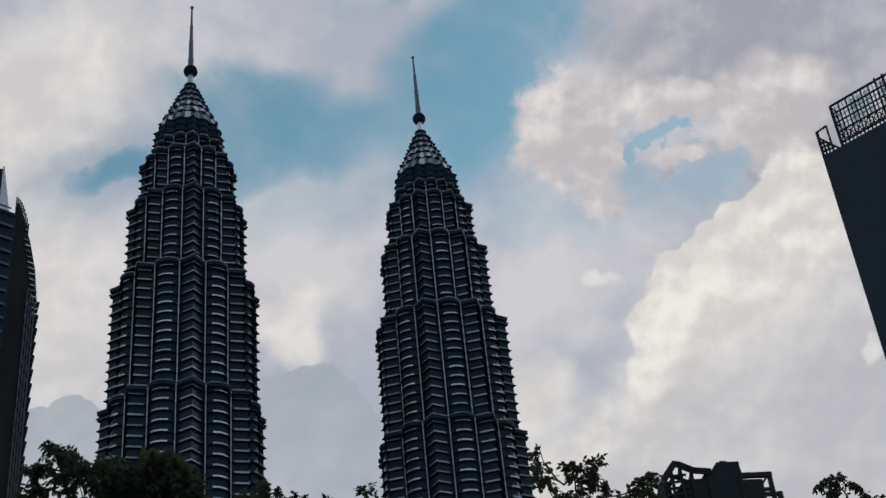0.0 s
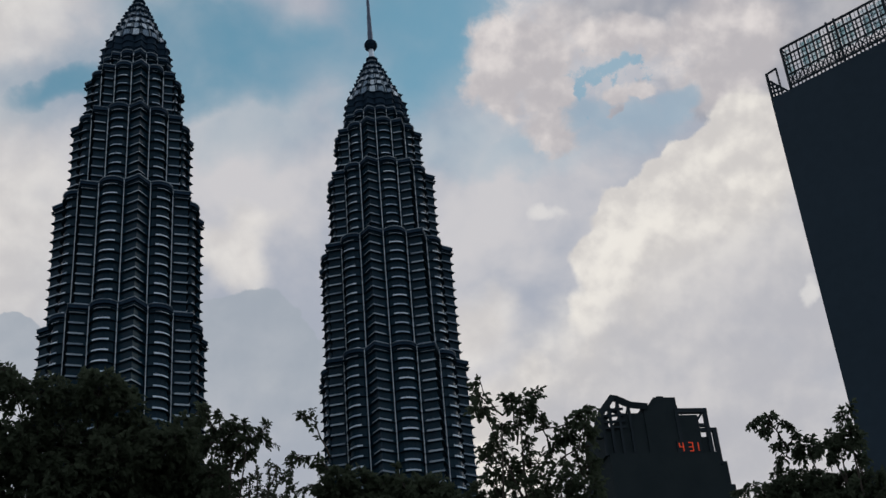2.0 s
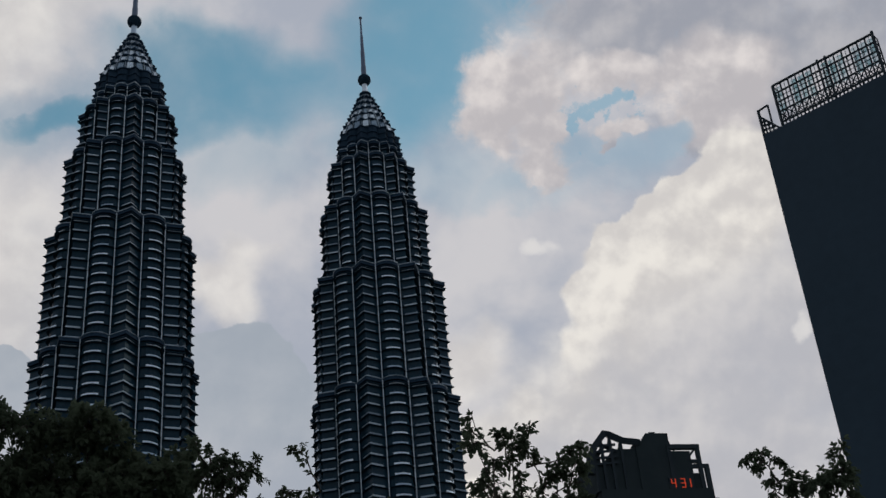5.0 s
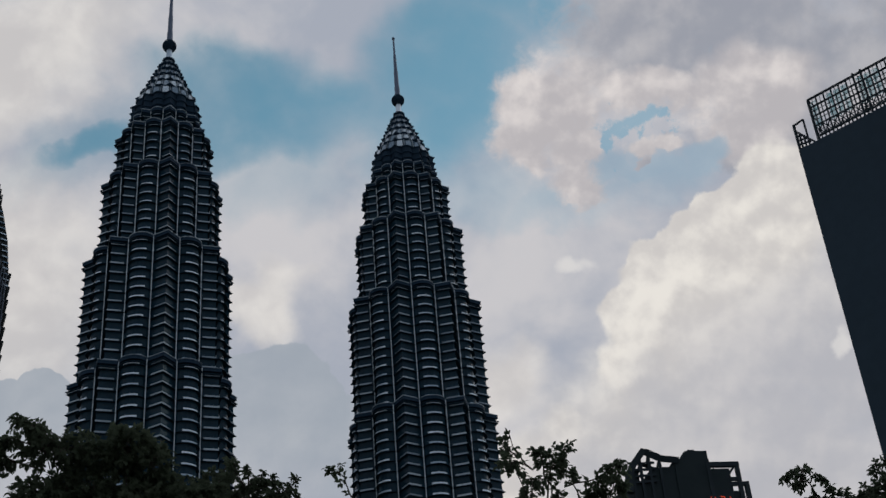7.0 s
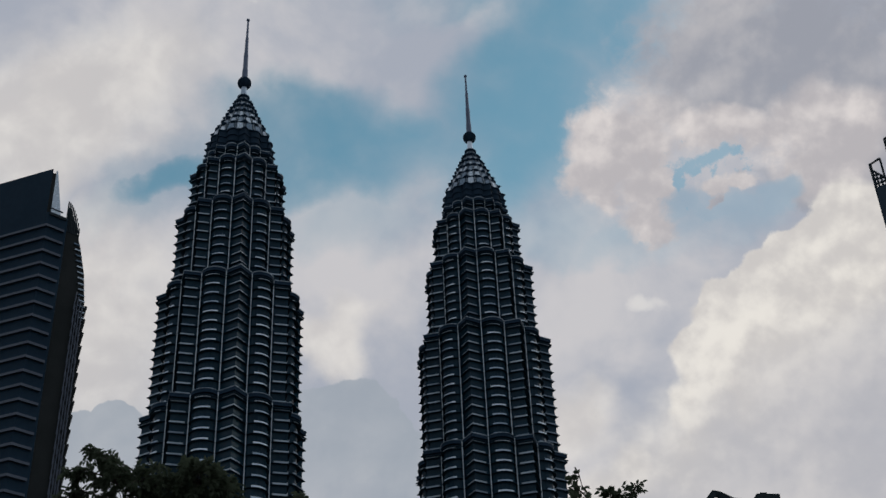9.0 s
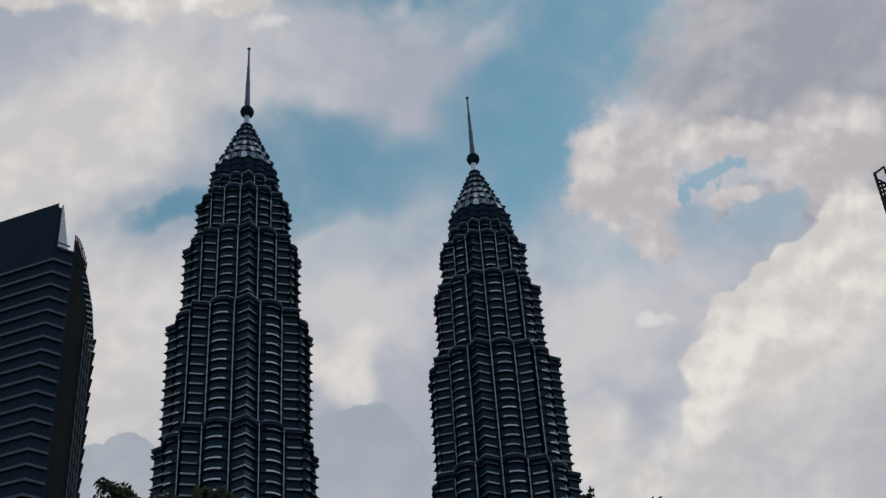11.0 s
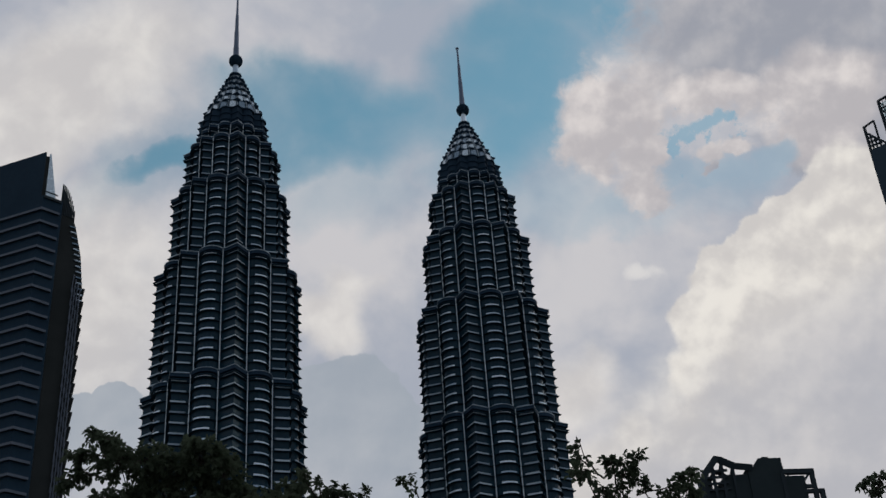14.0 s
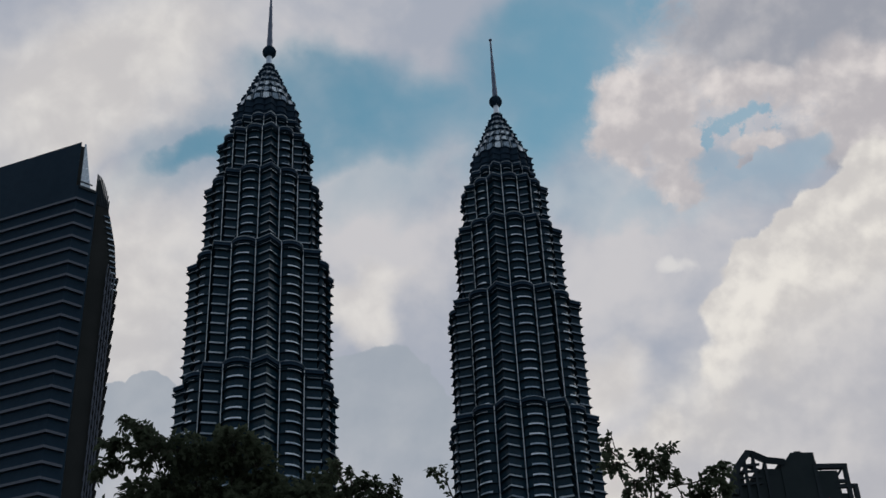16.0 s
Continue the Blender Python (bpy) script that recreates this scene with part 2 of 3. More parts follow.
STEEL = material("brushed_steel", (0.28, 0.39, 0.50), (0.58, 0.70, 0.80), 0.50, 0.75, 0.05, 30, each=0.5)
STEEL_DARK = material("dark_steel", (0.012, 0.030, 0.052), (0.026, 0.053, 0.088), 0.6, 0.0, 0.05, 30, specular=0.04)
GLASS = material("tinted_window_glass", (0.008, 0.029, 0.047), (0.016, 0.045, 0.071), 0.20, 0.0, 0.06, 8, specular=0.08)
PALE_GLASS = material("pale_crown_glass", (0.10, 0.17, 0.24), (0.42, 0.53, 0.62), 0.25, 0.5, 0.2, 10, each=1.0)
CURTAIN = material("navy_curtain_wall", (0.018, 0.037, 0.056), (0.027, 0.050, 0.074), 0.5, 0.0, 0.04, 20, specular=0.1)
BAND = material("grey_metal_band", (0.046, 0.064, 0.092), (0.076, 0.100, 0.136), 0.45, 0.5, 0.06, 20)
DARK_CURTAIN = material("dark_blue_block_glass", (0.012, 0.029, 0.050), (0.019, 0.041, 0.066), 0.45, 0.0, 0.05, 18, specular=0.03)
RECESS = material("dark_recess_glass", (0.016, 0.021, 0.023), (0.026, 0.032, 0.034), 0.8, 0.0, 0.1, 10, specular=0.1)
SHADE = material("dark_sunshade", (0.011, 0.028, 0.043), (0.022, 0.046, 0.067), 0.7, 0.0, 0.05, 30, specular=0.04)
MAST = material("blue_grey_steel", (0.06, 0.095, 0.16), (0.095, 0.14, 0.22), 0.5, 0.2, 0.1, 20)
# STEEL with the shade of the star points put into its colour; rails and ribs share it
SHADED_STEEL = material("shaded_steel_panel", (0.15, 0.21, 0.27), (0.33, 0.42, 0.49), 0.5, 0.65, 0.05, 30, each=0.5)
MULLION = material("bright_steel_tube", (0.36, 0.46, 0.54), (0.54, 0.65, 0.73), 0.4, 0.5, 0.05, 30)
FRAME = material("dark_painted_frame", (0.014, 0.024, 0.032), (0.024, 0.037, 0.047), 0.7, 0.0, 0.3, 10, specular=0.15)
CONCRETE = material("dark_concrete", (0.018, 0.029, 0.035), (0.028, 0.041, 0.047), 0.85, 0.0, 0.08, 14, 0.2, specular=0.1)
BARK = material("tree_bark", (0.022, 0.019, 0.015), (0.045, 0.037, 0.029), 0.9, 0.0, 2.0, 8, 0.6)


def leaf_material(name, low, high):
    """A matt leaf that passes half of its light through."""
    mat = material(name, low, high, 0.9, 0.0, 0.8, 9, specular=0.05)
    tree = mat.node_tree
    shader, out = tree.nodes["Principled BSDF"], tree.nodes["Material Output"]
    thin, both = tree.nodes.new("ShaderNodeBsdfTranslucent"), tree.nodes.new("ShaderNodeMixShader")
    tree.links.new(shader.inputs["Base Color"].links[0].from_socket, thin.inputs["Color"])
    both.inputs[0].default_value = 0.5
    tree.links.new(shader.outputs[0], both.inputs[1])
    tree.links.new(thin.outputs[0], both.inputs[2])
    tree.links.new(both.outputs[0], out.inputs[0])
    return mat


LEAF = leaf_material("dark_leaf", (0.066, 0.088, 0.060), (0.076, 0.100, 0.068))
LEAF_LIGHT = leaf_material("young_leaf", (0.064, 0.086, 0.058), (0.076, 0.100, 0.068))
GRASS = material("park_ground", (0.035, 0.048, 0.028), (0.085, 0.092, 0.075), 0.95, 0.0, 0.02, 40, 0.3)


def screen_glass(name, tint):
    """Clear glass with a tint and a thin gloss."""
    mat = bpy.data.materials.new(name)
    mat.use_nodes = True
    tree = mat.node_tree
    g = Graph(tree)
    clear, gloss, both = (tree.nodes.new("ShaderNode" + k) for k in ("BsdfTransparent", "BsdfGlossy", "MixShader"))
    place = tree.nodes.new("ShaderNodeTexCoord").outputs["Object"]
    g.put(clear.inputs[0], g.mix(g.step(g.noise(place, 0.9, 4.0), 0.35, 0.65), (*tint, 1), (0.93, 0.97, 0.98, 1)))
    gloss.inputs["Roughness"].default_value = 0.1
    both.inputs[0].default_value = 0.08
    tree.links.new(clear.outputs[0], both.inputs[1])
    tree.links.new(gloss.outputs[0], both.inputs[2])
    tree.links.new(both.outputs[0], tree.nodes["Material Output"].inputs[0])
    return mat


SCREEN = screen_glass("greenish_screen_glass", (0.52, 0.68, 0.70))


def lamp_material(name, color, strength):
    mat = bpy.data.materials.new(name)
    mat.use_nodes = True
    shader = mat.node_tree.nodes["Principled BSDF"]
    shader.inputs["Base Color"].default_value = (*color, 1)
    shader.inputs["Emission Color"].default_value = (*color, 1)
    shader.inputs["Emission Strength"].default_value = strength
    return mat


RED_LAMP = lamp_material("red_lamp_segment", (0.75, 0.07, 0.02), 0.34)


# ---- mesh helpers ----
def mesh_from(name, verts, faces, mat, smooth=False):
    me = bpy.data.meshes.new(name)
    me.from_pydata([tuple(v) for v in verts], [], faces)
    me.materials.append(mat)
    if smooth:
        me.polygons.foreach_set("use_smooth", [True] * len(me.polygons))
    me.update()
    return me


def part(name, data, parent, label="", m=None):
    """Links a mesh as one part of a thing."""
    ob = new(name, data)
    ob.parent = parent
    if m is not None:
        ob.matrix_local = m
    if label:
        ob["label"] = label
    return ob


def thing(name, label, category, m=None, group="", kind=""):
    ob = new(name)
    if m is not None:
        ob.matrix_world = m
    return tagged(ob, label, category, group, kind)


class Build:
    """Gathers solid pieces into one mesh."""

    def __init__(self):
        self.v, self.f = [], []

    def add(self, verts, faces):
        n = len(self.v)
        self.v += [tuple(p) for p in verts]
        self.f += [tuple(i + n for i in f) for f in faces]
        return self

    def prism(self, outline, z0, z1, top=None):
        """A closed outline, counter-clockwise, raised from z0 to z1."""
        n = len(outline)
        top = top or outline
        verts = [(x, y, z0) for x, y in outline] + [(x, y, z1) for x, y in top]
        faces = [(i, (i + 1) % n, (i + 1) % n + n, i + n) for i in range(n)]
        faces += [tuple(range(n - 1, -1, -1)), tuple(range(n, 2 * n))]
        return self.add(verts, faces)

    def ring(self, inner, outer, z0, z1):
        """A solid ring between two outlines with as many corners."""
        n = len(inner)
        verts = [(x, y, z) for o, z in ((inner, z0), (outer, z0), (outer, z1), (inner, z1)) for x, y in o]
        faces = []
        for i in range(n):
            j = (i + 1) % n
            for a in range(4):
                b = (a + 1) % 4
                faces.append((a * n + i, a * n + j, b * n + j, b * n + i))
        return self.add(verts, faces)

    def strip(self, inner, outer, z0, z1):
        """A solid open strip between two lines."""
        n = len(inner)
        verts = [(x, y, z) for o, z in ((inner, z0), (outer, z0), (outer, z1), (inner, z1)) for x, y in o]
        faces = [(a * n + i, a * n + i + 1, (a + 1) % 4 * n + i + 1, (a + 1) % 4 * n + i) for i in range(n - 1) for a in range(4)]
        faces += [(0, n, 2 * n, 3 * n), (4 * n - 1, 3 * n - 1, 2 * n - 1, n - 1)]
        return self.add(verts, faces)

    def tube(self, points, radii, sides=6):
        """A tapered tube along points."""
        rings = []
        for i, p in enumerate(points):
            p = Vector(p)
            a, b = Vector(points[max(i - 1, 0)]), Vector(points[min(i + 1, len(points) - 1)])
            t = (b - a).normalized()
            s = t.orthogonal().normalized() if i == 0 else (side - t * side.dot(t)).normalized()
            side = s
            w = t.cross(s)
            rings.append([p + (s * math.cos(k * math.tau / sides) + w * math.sin(k * math.tau / sides)) * radii[i] for k in range(sides)])
        verts = [q for r in rings for q in r]
        faces = []
        for i in range(len(rings) - 1):
            for k in range(sides):
                l = (k + 1) % sides
                faces.append((i * sides + k, i * sides + l, (i + 1) * sides + l, (i + 1) * sides + k))
        faces += [tuple(range(sides - 1, -1, -1)), tuple(range(len(verts) - sides, len(verts)))]
        return self.add(verts, faces)

    def beam(self, a, b, w, up=(0, 0, 1)):
        """A square bar from a to b."""
        a, b = Vector(a), Vector(b)
        t = (b - a).normalized()
        up = Vector(up) if abs(t.dot(Vector(up))) < 0.95 else Vector((1, 0, 0))
        s = t.cross(up).normalized() * w / 2
        q = s.cross(t).normalized() * w / 2
        verts = [p + i * s + j * q for p in (a, b) for i, j in ((-1, -1), (1, -1), (1, 1), (-1, 1))]
        return self.add(verts, [(3, 2, 1, 0), (4, 5, 6, 7), (0, 1, 5, 4), (1, 2, 6, 5), (2, 3, 7, 6), (3, 0, 4, 7)])

    def turned(self, profile, sides=24):
        """A closed body turned about z from (radius, z) rows, bottom first."""
        verts, faces = [], []
        for r, z in profile:
            verts += [(r * math.cos(k * math.tau / sides), r * math.sin(k * math.tau / sides), z) for k in range(sides)]
        for i in range(len(profile) - 1):
            for k in range(sides):
                l = (k + 1) % sides
                faces.append((i * sides + k, i * sides + l, (i + 1) * sides + l, (i + 1) * sides + k))
        n = len(verts)
        faces += [tuple(range(sides - 1, -1, -1)), tuple(range(n - sides, n))]
        return self.add(verts, faces)

    def mesh(self, name, mat, smooth=False):
        return mesh_from(name, self.v, self.f, mat, smooth)


# ---- ground ----
ground = new("ground", Build().prism([(-4500, -4500), (4500, -4500), (4500, 4500), (-4500, 4500)], -1.0, 0.0).mesh("ground", GRASS))
tagged(ground, "flat park ground with worn grass and paving", "ground", kind="structure")


# ---- twin towers ----
def star_plan(r, arc=8):
    """Eight right-angled points with a round bay between each two."""
    pts = []
    for k in range(8):
        a = k * math.pi / 4
        local = [(r, 0.0), (0.832 * r, 0.168 * r)]
        for i in range(1, arc):
            t = radians(-45 + 135 * i / arc)
            local.append((0.707 * r + 0.177 * r * math.cos(t), 0.293 * r + 0.177 * r * math.sin(t)))
        end = Vector((0.832 * r, -0.168 * r))
        e = end.copy()
        e.rotate(Matrix.Rotation(math.pi / 4, 2))
        local.append((e.x, e.y))
        for x, y in local:
            pts.append((x * math.cos(a) - y * math.sin(a), x * math.sin(a) + y * math.cos(a)))
    return pts


def point_line(r, reach):
    """The middle of one star point, from flank to flank."""
    return [(r - reach * r, -reach * r), (r, 0.0), (r - reach * r, reach * r)]


def bay_line(r, grow=0.0, cut=36.0, n=6):
    """The middle of one round bay."""
    rad = 0.177 * r + grow
    return [(0.707 * r + rad * math.cos(radians(t)), 0.293 * r + rad * math.sin(radians(t)))
            for t in (-45 + cut + (135 - 2 * cut) * i / n for i in range(n + 1))]


TIERS = [(0.0, 239.0, 31.2, 57), (239.0, 293.0, 29.2, 13), (293.0, 331.0, 24.5, 9), (331.0, 355.0, 20.3, 6), (355.0, 364.5, 15.5, 2)]


def tower_meshes():
    kit = []
    for z0, z1, r, n in TIERS:
        k = {}
        body = r - 1.1
        k["shaft"] = Build().prism(star_plan(body), z0, z1).mesh("shaft", GLASS)
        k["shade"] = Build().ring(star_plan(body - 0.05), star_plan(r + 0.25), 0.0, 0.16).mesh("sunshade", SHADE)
        chev, bay = Build(), Build()
        chev.strip(point_line(body - 0.1, 0.124), point_line(body + 0.42, 0.124), 0.0, 0.85)
        bay.strip(bay_line(body, -0.1), bay_line(body, 0.42), 0.0, 0.88)
        # points get the copy with shade in its colour, bays the lighter steel
        k["chev"], k["bay"] = chev.mesh("point_panel", SHADED_STEEL), bay.mesh("bay_panel", STEEL)
        k["chev_raw"], k["bay_raw"] = chev, bay
        rib = Build().tube([(0.842 * r, 0.170 * r, z0), (0.842 * r, 0.170 * r, z1 + 0.4)], [0.22, 0.22], 6)
        k["rib_a"] = rib.mesh("mullion", MULLION)
        rib = Build().tube([(0.842 * r, -0.170 * r, z0), (0.842 * r, -0.170 * r, z1 + 0.4)], [0.22, 0.22], 6)
        k["rib_b"] = rib.mesh("mullion", MULLION)
        crown = Build().ring(star_plan(body - 1.0), star_plan(r + 0.15), z1 - 0.5, z1 + 0.9)
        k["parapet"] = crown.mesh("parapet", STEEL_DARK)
        k["rail"] = Build().ring(star_plan(r - 0.05), star_plan(r + 0.4), z1 + 0.9, z1 + 1.12).mesh("parapet_rail", SHADED_STEEL)
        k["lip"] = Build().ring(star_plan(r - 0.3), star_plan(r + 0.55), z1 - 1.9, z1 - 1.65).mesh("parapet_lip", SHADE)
        kit.append(k)
    return kit


KIT = tower_meshes()


def crown_parts(tower):
    """The glazed cone, the ringed ball and the mast."""
    cap = Build()
    for z0, z1, r0, r1 in ((364.5, 367.8, 15.2, 15.5), (367.8, 371.1, 15.1, 15.4), (371.1, 374.5, 14.8, 15.2)):
        cap.prism(star_plan(r0 - 0.6), z0, z1, star_plan(r1 - 0.6))
        cap.ring(star_plan(r1 - 1.2), star_plan(r1), z1 - 0.45, z1)
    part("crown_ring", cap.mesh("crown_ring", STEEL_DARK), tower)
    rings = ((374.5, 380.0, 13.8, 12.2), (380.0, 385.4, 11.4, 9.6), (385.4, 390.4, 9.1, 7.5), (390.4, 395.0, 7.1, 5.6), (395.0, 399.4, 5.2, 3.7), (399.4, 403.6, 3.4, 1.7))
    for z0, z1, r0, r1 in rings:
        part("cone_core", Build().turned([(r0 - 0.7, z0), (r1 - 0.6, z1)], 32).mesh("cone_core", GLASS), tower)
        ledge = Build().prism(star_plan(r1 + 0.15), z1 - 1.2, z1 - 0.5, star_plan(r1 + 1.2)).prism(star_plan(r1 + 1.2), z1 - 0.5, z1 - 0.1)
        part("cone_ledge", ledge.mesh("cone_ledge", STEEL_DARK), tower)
        r0, r1 = r0 - 0.5, r1 - 0.5
        pane = Build()
        h = math.pi / 20 * 0.66
        zb, zt = z0 + 0.3, z1 - 1.1
        rt = r0 + (r1 - r0) * 0.75
        q = [(r0 * math.cos(-h), r0 * math.sin(-h), zb), (r0 * math.cos(h), r0 * math.sin(h), zb), (rt * math.cos(h), rt * math.sin(h), zt), (rt * math.cos(-h), rt * math.sin(-h), zt)]
        back = [(x * 0.94, y * 0.94, z) for x, y, z in q]
        pane.add(q + back, [(0, 1, 2, 3), (7, 6, 5, 4), (0, 4, 5, 1), (1, 5, 6, 2), (2, 6, 7, 3), (3, 7, 4, 0)])
        me = pane.mesh("pane", PALE_GLASS)
        rib = Build().beam((r0 + 0.1, 0, z0), (r1 + 0.1, 0, z1), 0.28).mesh("rib", SHADED_STEEL)
        for k in range(20):
            part("pane", me, tower, m=Matrix.Rotation((k + 0.5) * math.pi / 10, 4, "Z"))
            part("rib", rib, tower, m=Matrix.Rotation(k * math.pi / 10, 4, "Z"))
    part("neck", Build().turned([(1.9, 403.4), (1.5, 404.6), (1.3, 406.0), (1.2, 409.5)], 16).mesh("neck", STEEL), tower)
    prof = []
    for i in range(29):
        t = math.pi * i / 28
        rad = 3.1 if i % 2 == 0 else 2.85
        prof.append((max(rad * math.sin(t), 0.4), 412.0 - rad * math.cos(t)))
    part("ball", Build().turned(prof, 28).mesh("ball", STEEL_DARK), tower, "dark ball of stacked steel rings")
    mast = Build().turned([(1.3, 414.6), (1.25, 420.0), (1.1, 420.1), (1.0, 430.0), (0.85, 430.1), (0.7, 440.0), (0.55, 440.1), (0.42, 450.6), (0.75, 451.0), (0.85, 451.5), (0.5, 452.0)], 12)
    part("mast", mast.mesh("mast", MAST), tower, "tapering steel mast")


def make_tower(x, y, turn):
    tower = thing("skyscraper", "tall steel and glass tower with eight-pointed plan, setbacks and mast", "skyscraper", pose(x, y, 0, 0, 0, turn), "twin towers")
    singles = 0
    rest = {"chev": Build(), "bay": Build()}
    for (z0, z1, r, n), k in zip(TIERS, KIT):
        part("shaft", k["shaft"], tower, "dark tinted window walls")
        part("parapet", k["parapet"], tower)
        part("parapet_rail", k["rail"], tower)
        part("parapet_lip", k["lip"], tower)
        for i in range(8):
            part("mullion", k["rib_a"], tower, m=Matrix.Rotation(i * math.pi / 4, 4, "Z"))
            part("mullion", k["rib_b"], tower, m=Matrix.Rotation(i * math.pi / 4, 4, "Z"))
        pitch = (z1 - z0) / n
        for s in range(n):
            z = z0 + pitch * (s + 0.35)
            part("sunshade", k["shade"], tower, m=Matrix.Translation((0, 0, z)))
            for i in range(8):
                for key, off in (("chev", 0.0), ("bay", 22.5)):
                    face = (i * 45 + off + turn + 90 + 180) % 360 - 180  # 0: looks south
                    m = Matrix.Translation((0, 0, z + 0.30)) @ Matrix.Rotation(i * math.pi / 4, 4, "Z")
                    if 180 < z < 356 and abs(face) < 62 and singles < 300:
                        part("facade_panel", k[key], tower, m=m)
                        singles += 1
                    else:
                        raw = k[key + "_raw"]
                        rest[key].add([m @ Vector(p) for p in raw.v], raw.f)
    tagged(part("point_panel_rest", rest["chev"].mesh("point_panel_rest", SHADED_STEEL), tower), kind="stuff")
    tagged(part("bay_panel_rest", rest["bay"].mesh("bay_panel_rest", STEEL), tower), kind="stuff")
    crown_parts(tower)
    return tower


# the star point that looks south-east of each tower fixes its turn
make_tower(-84.57, 452.26, -90 + 10.6 + 5.65)
make_tower(16.33, 497.9, -90 - 1.8 - 11.9)


# ---- banded office block ----
def banded_block():
    """Dark block with bent light bands, a crown fin and a finned flank with a curved shoulder."""
    c = Vector((-88.6, 244.3))
    u, w = Vector((-0.946, 0.324)), Vector((0.74, 0.672))
    back = Vector((-0.30, 0.954))
    o = thing("office_block", "dark office block with bent pale bands and a finned flank", "building", pose(c.x, c.y, 0))
    flank, recess = 11.4, 4.1
    far = u * 46
    floor_plan = [(0, 0), tuple(w * (recess + 0.7)), tuple(w * (recess + 0.7) + back * 30), tuple(far + back * 30), tuple(far)]
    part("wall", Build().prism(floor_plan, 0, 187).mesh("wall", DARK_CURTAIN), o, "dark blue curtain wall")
    crown_plan = [tuple(u * 0.55), tuple(u * 0.55 + back * 0.8), tuple(far + back * 0.8), tuple(far)]
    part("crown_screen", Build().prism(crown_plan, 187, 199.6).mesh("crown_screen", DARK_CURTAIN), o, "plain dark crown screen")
    part("crown_return", Build().prism([tuple(u * 0.54), tuple(w * 0.75), tuple(w * 0.75 + back * 0.6), tuple(u * 0.54 + back * 0.6)], 187, 198.3).mesh("crown_return", RECESS), o)
    band_z = 182.7
    out1, out2 = Vector((-0.324, -0.946)), Vector((0.672, -0.74))
    mid = (out1 + out2).normalized()
    line = lambda d: [tuple(far + out1 * d), tuple(mid * d * 1.15), tuple(w * recess + out2 * d)]
    me = Build().strip(line(-0.05), line(0.6), 0, 0.60).mesh("band", BAND)
    z = band_z
    while z > 4:
        part("band", me, o, m=pose(0, 0, z))
        z -= 3.42
    # glass blade at the crown
    blade = Build()
    p, q = w * 0.5, w * 3.0
    for s in (0.0, 0.12):
        blade.v += [(p.x - s, p.y + s, 187), (q.x - s, q.y + s, 187), (p.x + 0.2 - s, p.y + s, 199.0), (p.x - 0.1 - s, p.y + s, 199.0)]
    blade.f += [(0, 1, 2, 3), (7, 6, 5, 4), (0, 4, 5, 1), (1, 5, 6, 2), (2, 6, 7, 3), (3, 7, 4, 0)]
    part("glass_blade", blade.mesh("glass_blade", PALE_GLASS), o, "pale glass blade on the roof corner")
    deck = Build()
    deck.beam((*(w * 0.2), 186.6), (*(w * 4.4), 186.6), 0.7)
    deck.beam((*(w * 0.2), 188.2), (*(w * 3.4), 188.2), 0.25)
    part("roof_beam", deck.mesh("roof_beam", FRAME), o)
    # flank with curved shoulder, bearing heights along it
    prof = []
    for t, z in ((recess, 0), (flank, 0), (flank, 160.0), (11.25, 166.5), (10.2, 174.5), (8.5, 181.0), (6.6, 186.5), (4.9, 190.8), (4.1, 190.8)):
        prof.append((t, z))
    wing = Build()
    n = len(prof)
    for depth in (0.0, 24.0):
        wing.v += [(*(w * t + back * depth + w * 0 + Vector((0.0, 0.9))), z) for t, z in prof]
    wing.f += [tuple(range(n)), tuple(range(2 * n - 1, n - 1, -1))]
    wing.f += [(i, i + n, (i + 1) % n + n, (i + 1) % n) for i in range(n)]
    part("flank_wall", wing.mesh("flank_wall", RECESS), o, "dark recessed flank wall")
    # fins, storey by storey
    fin = Build()
    fin.beam((0, 0, -2.6), (0.28, -0.1, 1.9), 0.22)
    me = fin.mesh("fin", BAND)
    z = 164.0
    while z > 6:
        for i in range(4):
            q = w * (flank - 0.9 - i * 0.6) + out2 * 0.35
            part("fin", me, o, m=pose(q.x, q.y + 0.9, z + i * 1.0))
        edge = w * (flank - 0.4)
        part("fin", Build().beam((edge.x, edge.y + 0.9, z - 2.0), (edge.x + 0.5, edge.y + 1.3, z + 2.4), 0.5).mesh("edge_fin", RECESS), o)
        z -= 3.42
    # louvred glass on the shoulder
    for i in range(14):
        k = i / 13
        t = 11.35 - 3.2 * k ** 1.6
        zz = 163.0 + 18.5 * k
        q0, q1 = w * t + out2 * 0.25, w * (t - 1.5) + out2 * 0.25
        part("louvre", Build().beam((q0.x, q0.y + 0.9, zz), (q1.x, q1.y + 0.9, zz), 0.30).mesh("louvre", PALE_GLASS), o)
    post = Build()
    for i in range(9):  # a crest of close-set posts that follows the shoulder
        t = 4.2 + 0.42 * i
        q = w * t + Vector((0, 0.9))
        post.beam((*q, 184.0), (*q, 192.4 - 0.10 * i - 0.085 * i * i), 0.26)
        post.beam((*(q + back * 1.2), 184.0), (*(q + back * 1.2), 191.6 - 0.10 * i - 0.085 * i * i), 0.2)
    post.beam((*(w * 4.1 + Vector((0, 0.9))), 190.6), (*(w * 7.6 + Vector((0, 0.9))), 184.8), 0.25)
    post.beam((*(w * 4.1 + Vector((0, 0.9))), 188.6), (*(w * 6.6 + Vector((0, 0.9))), 186.0), 0.2)
    part("roof_post", post.mesh("roof_post", FRAME), o)
    return o


banded_block()


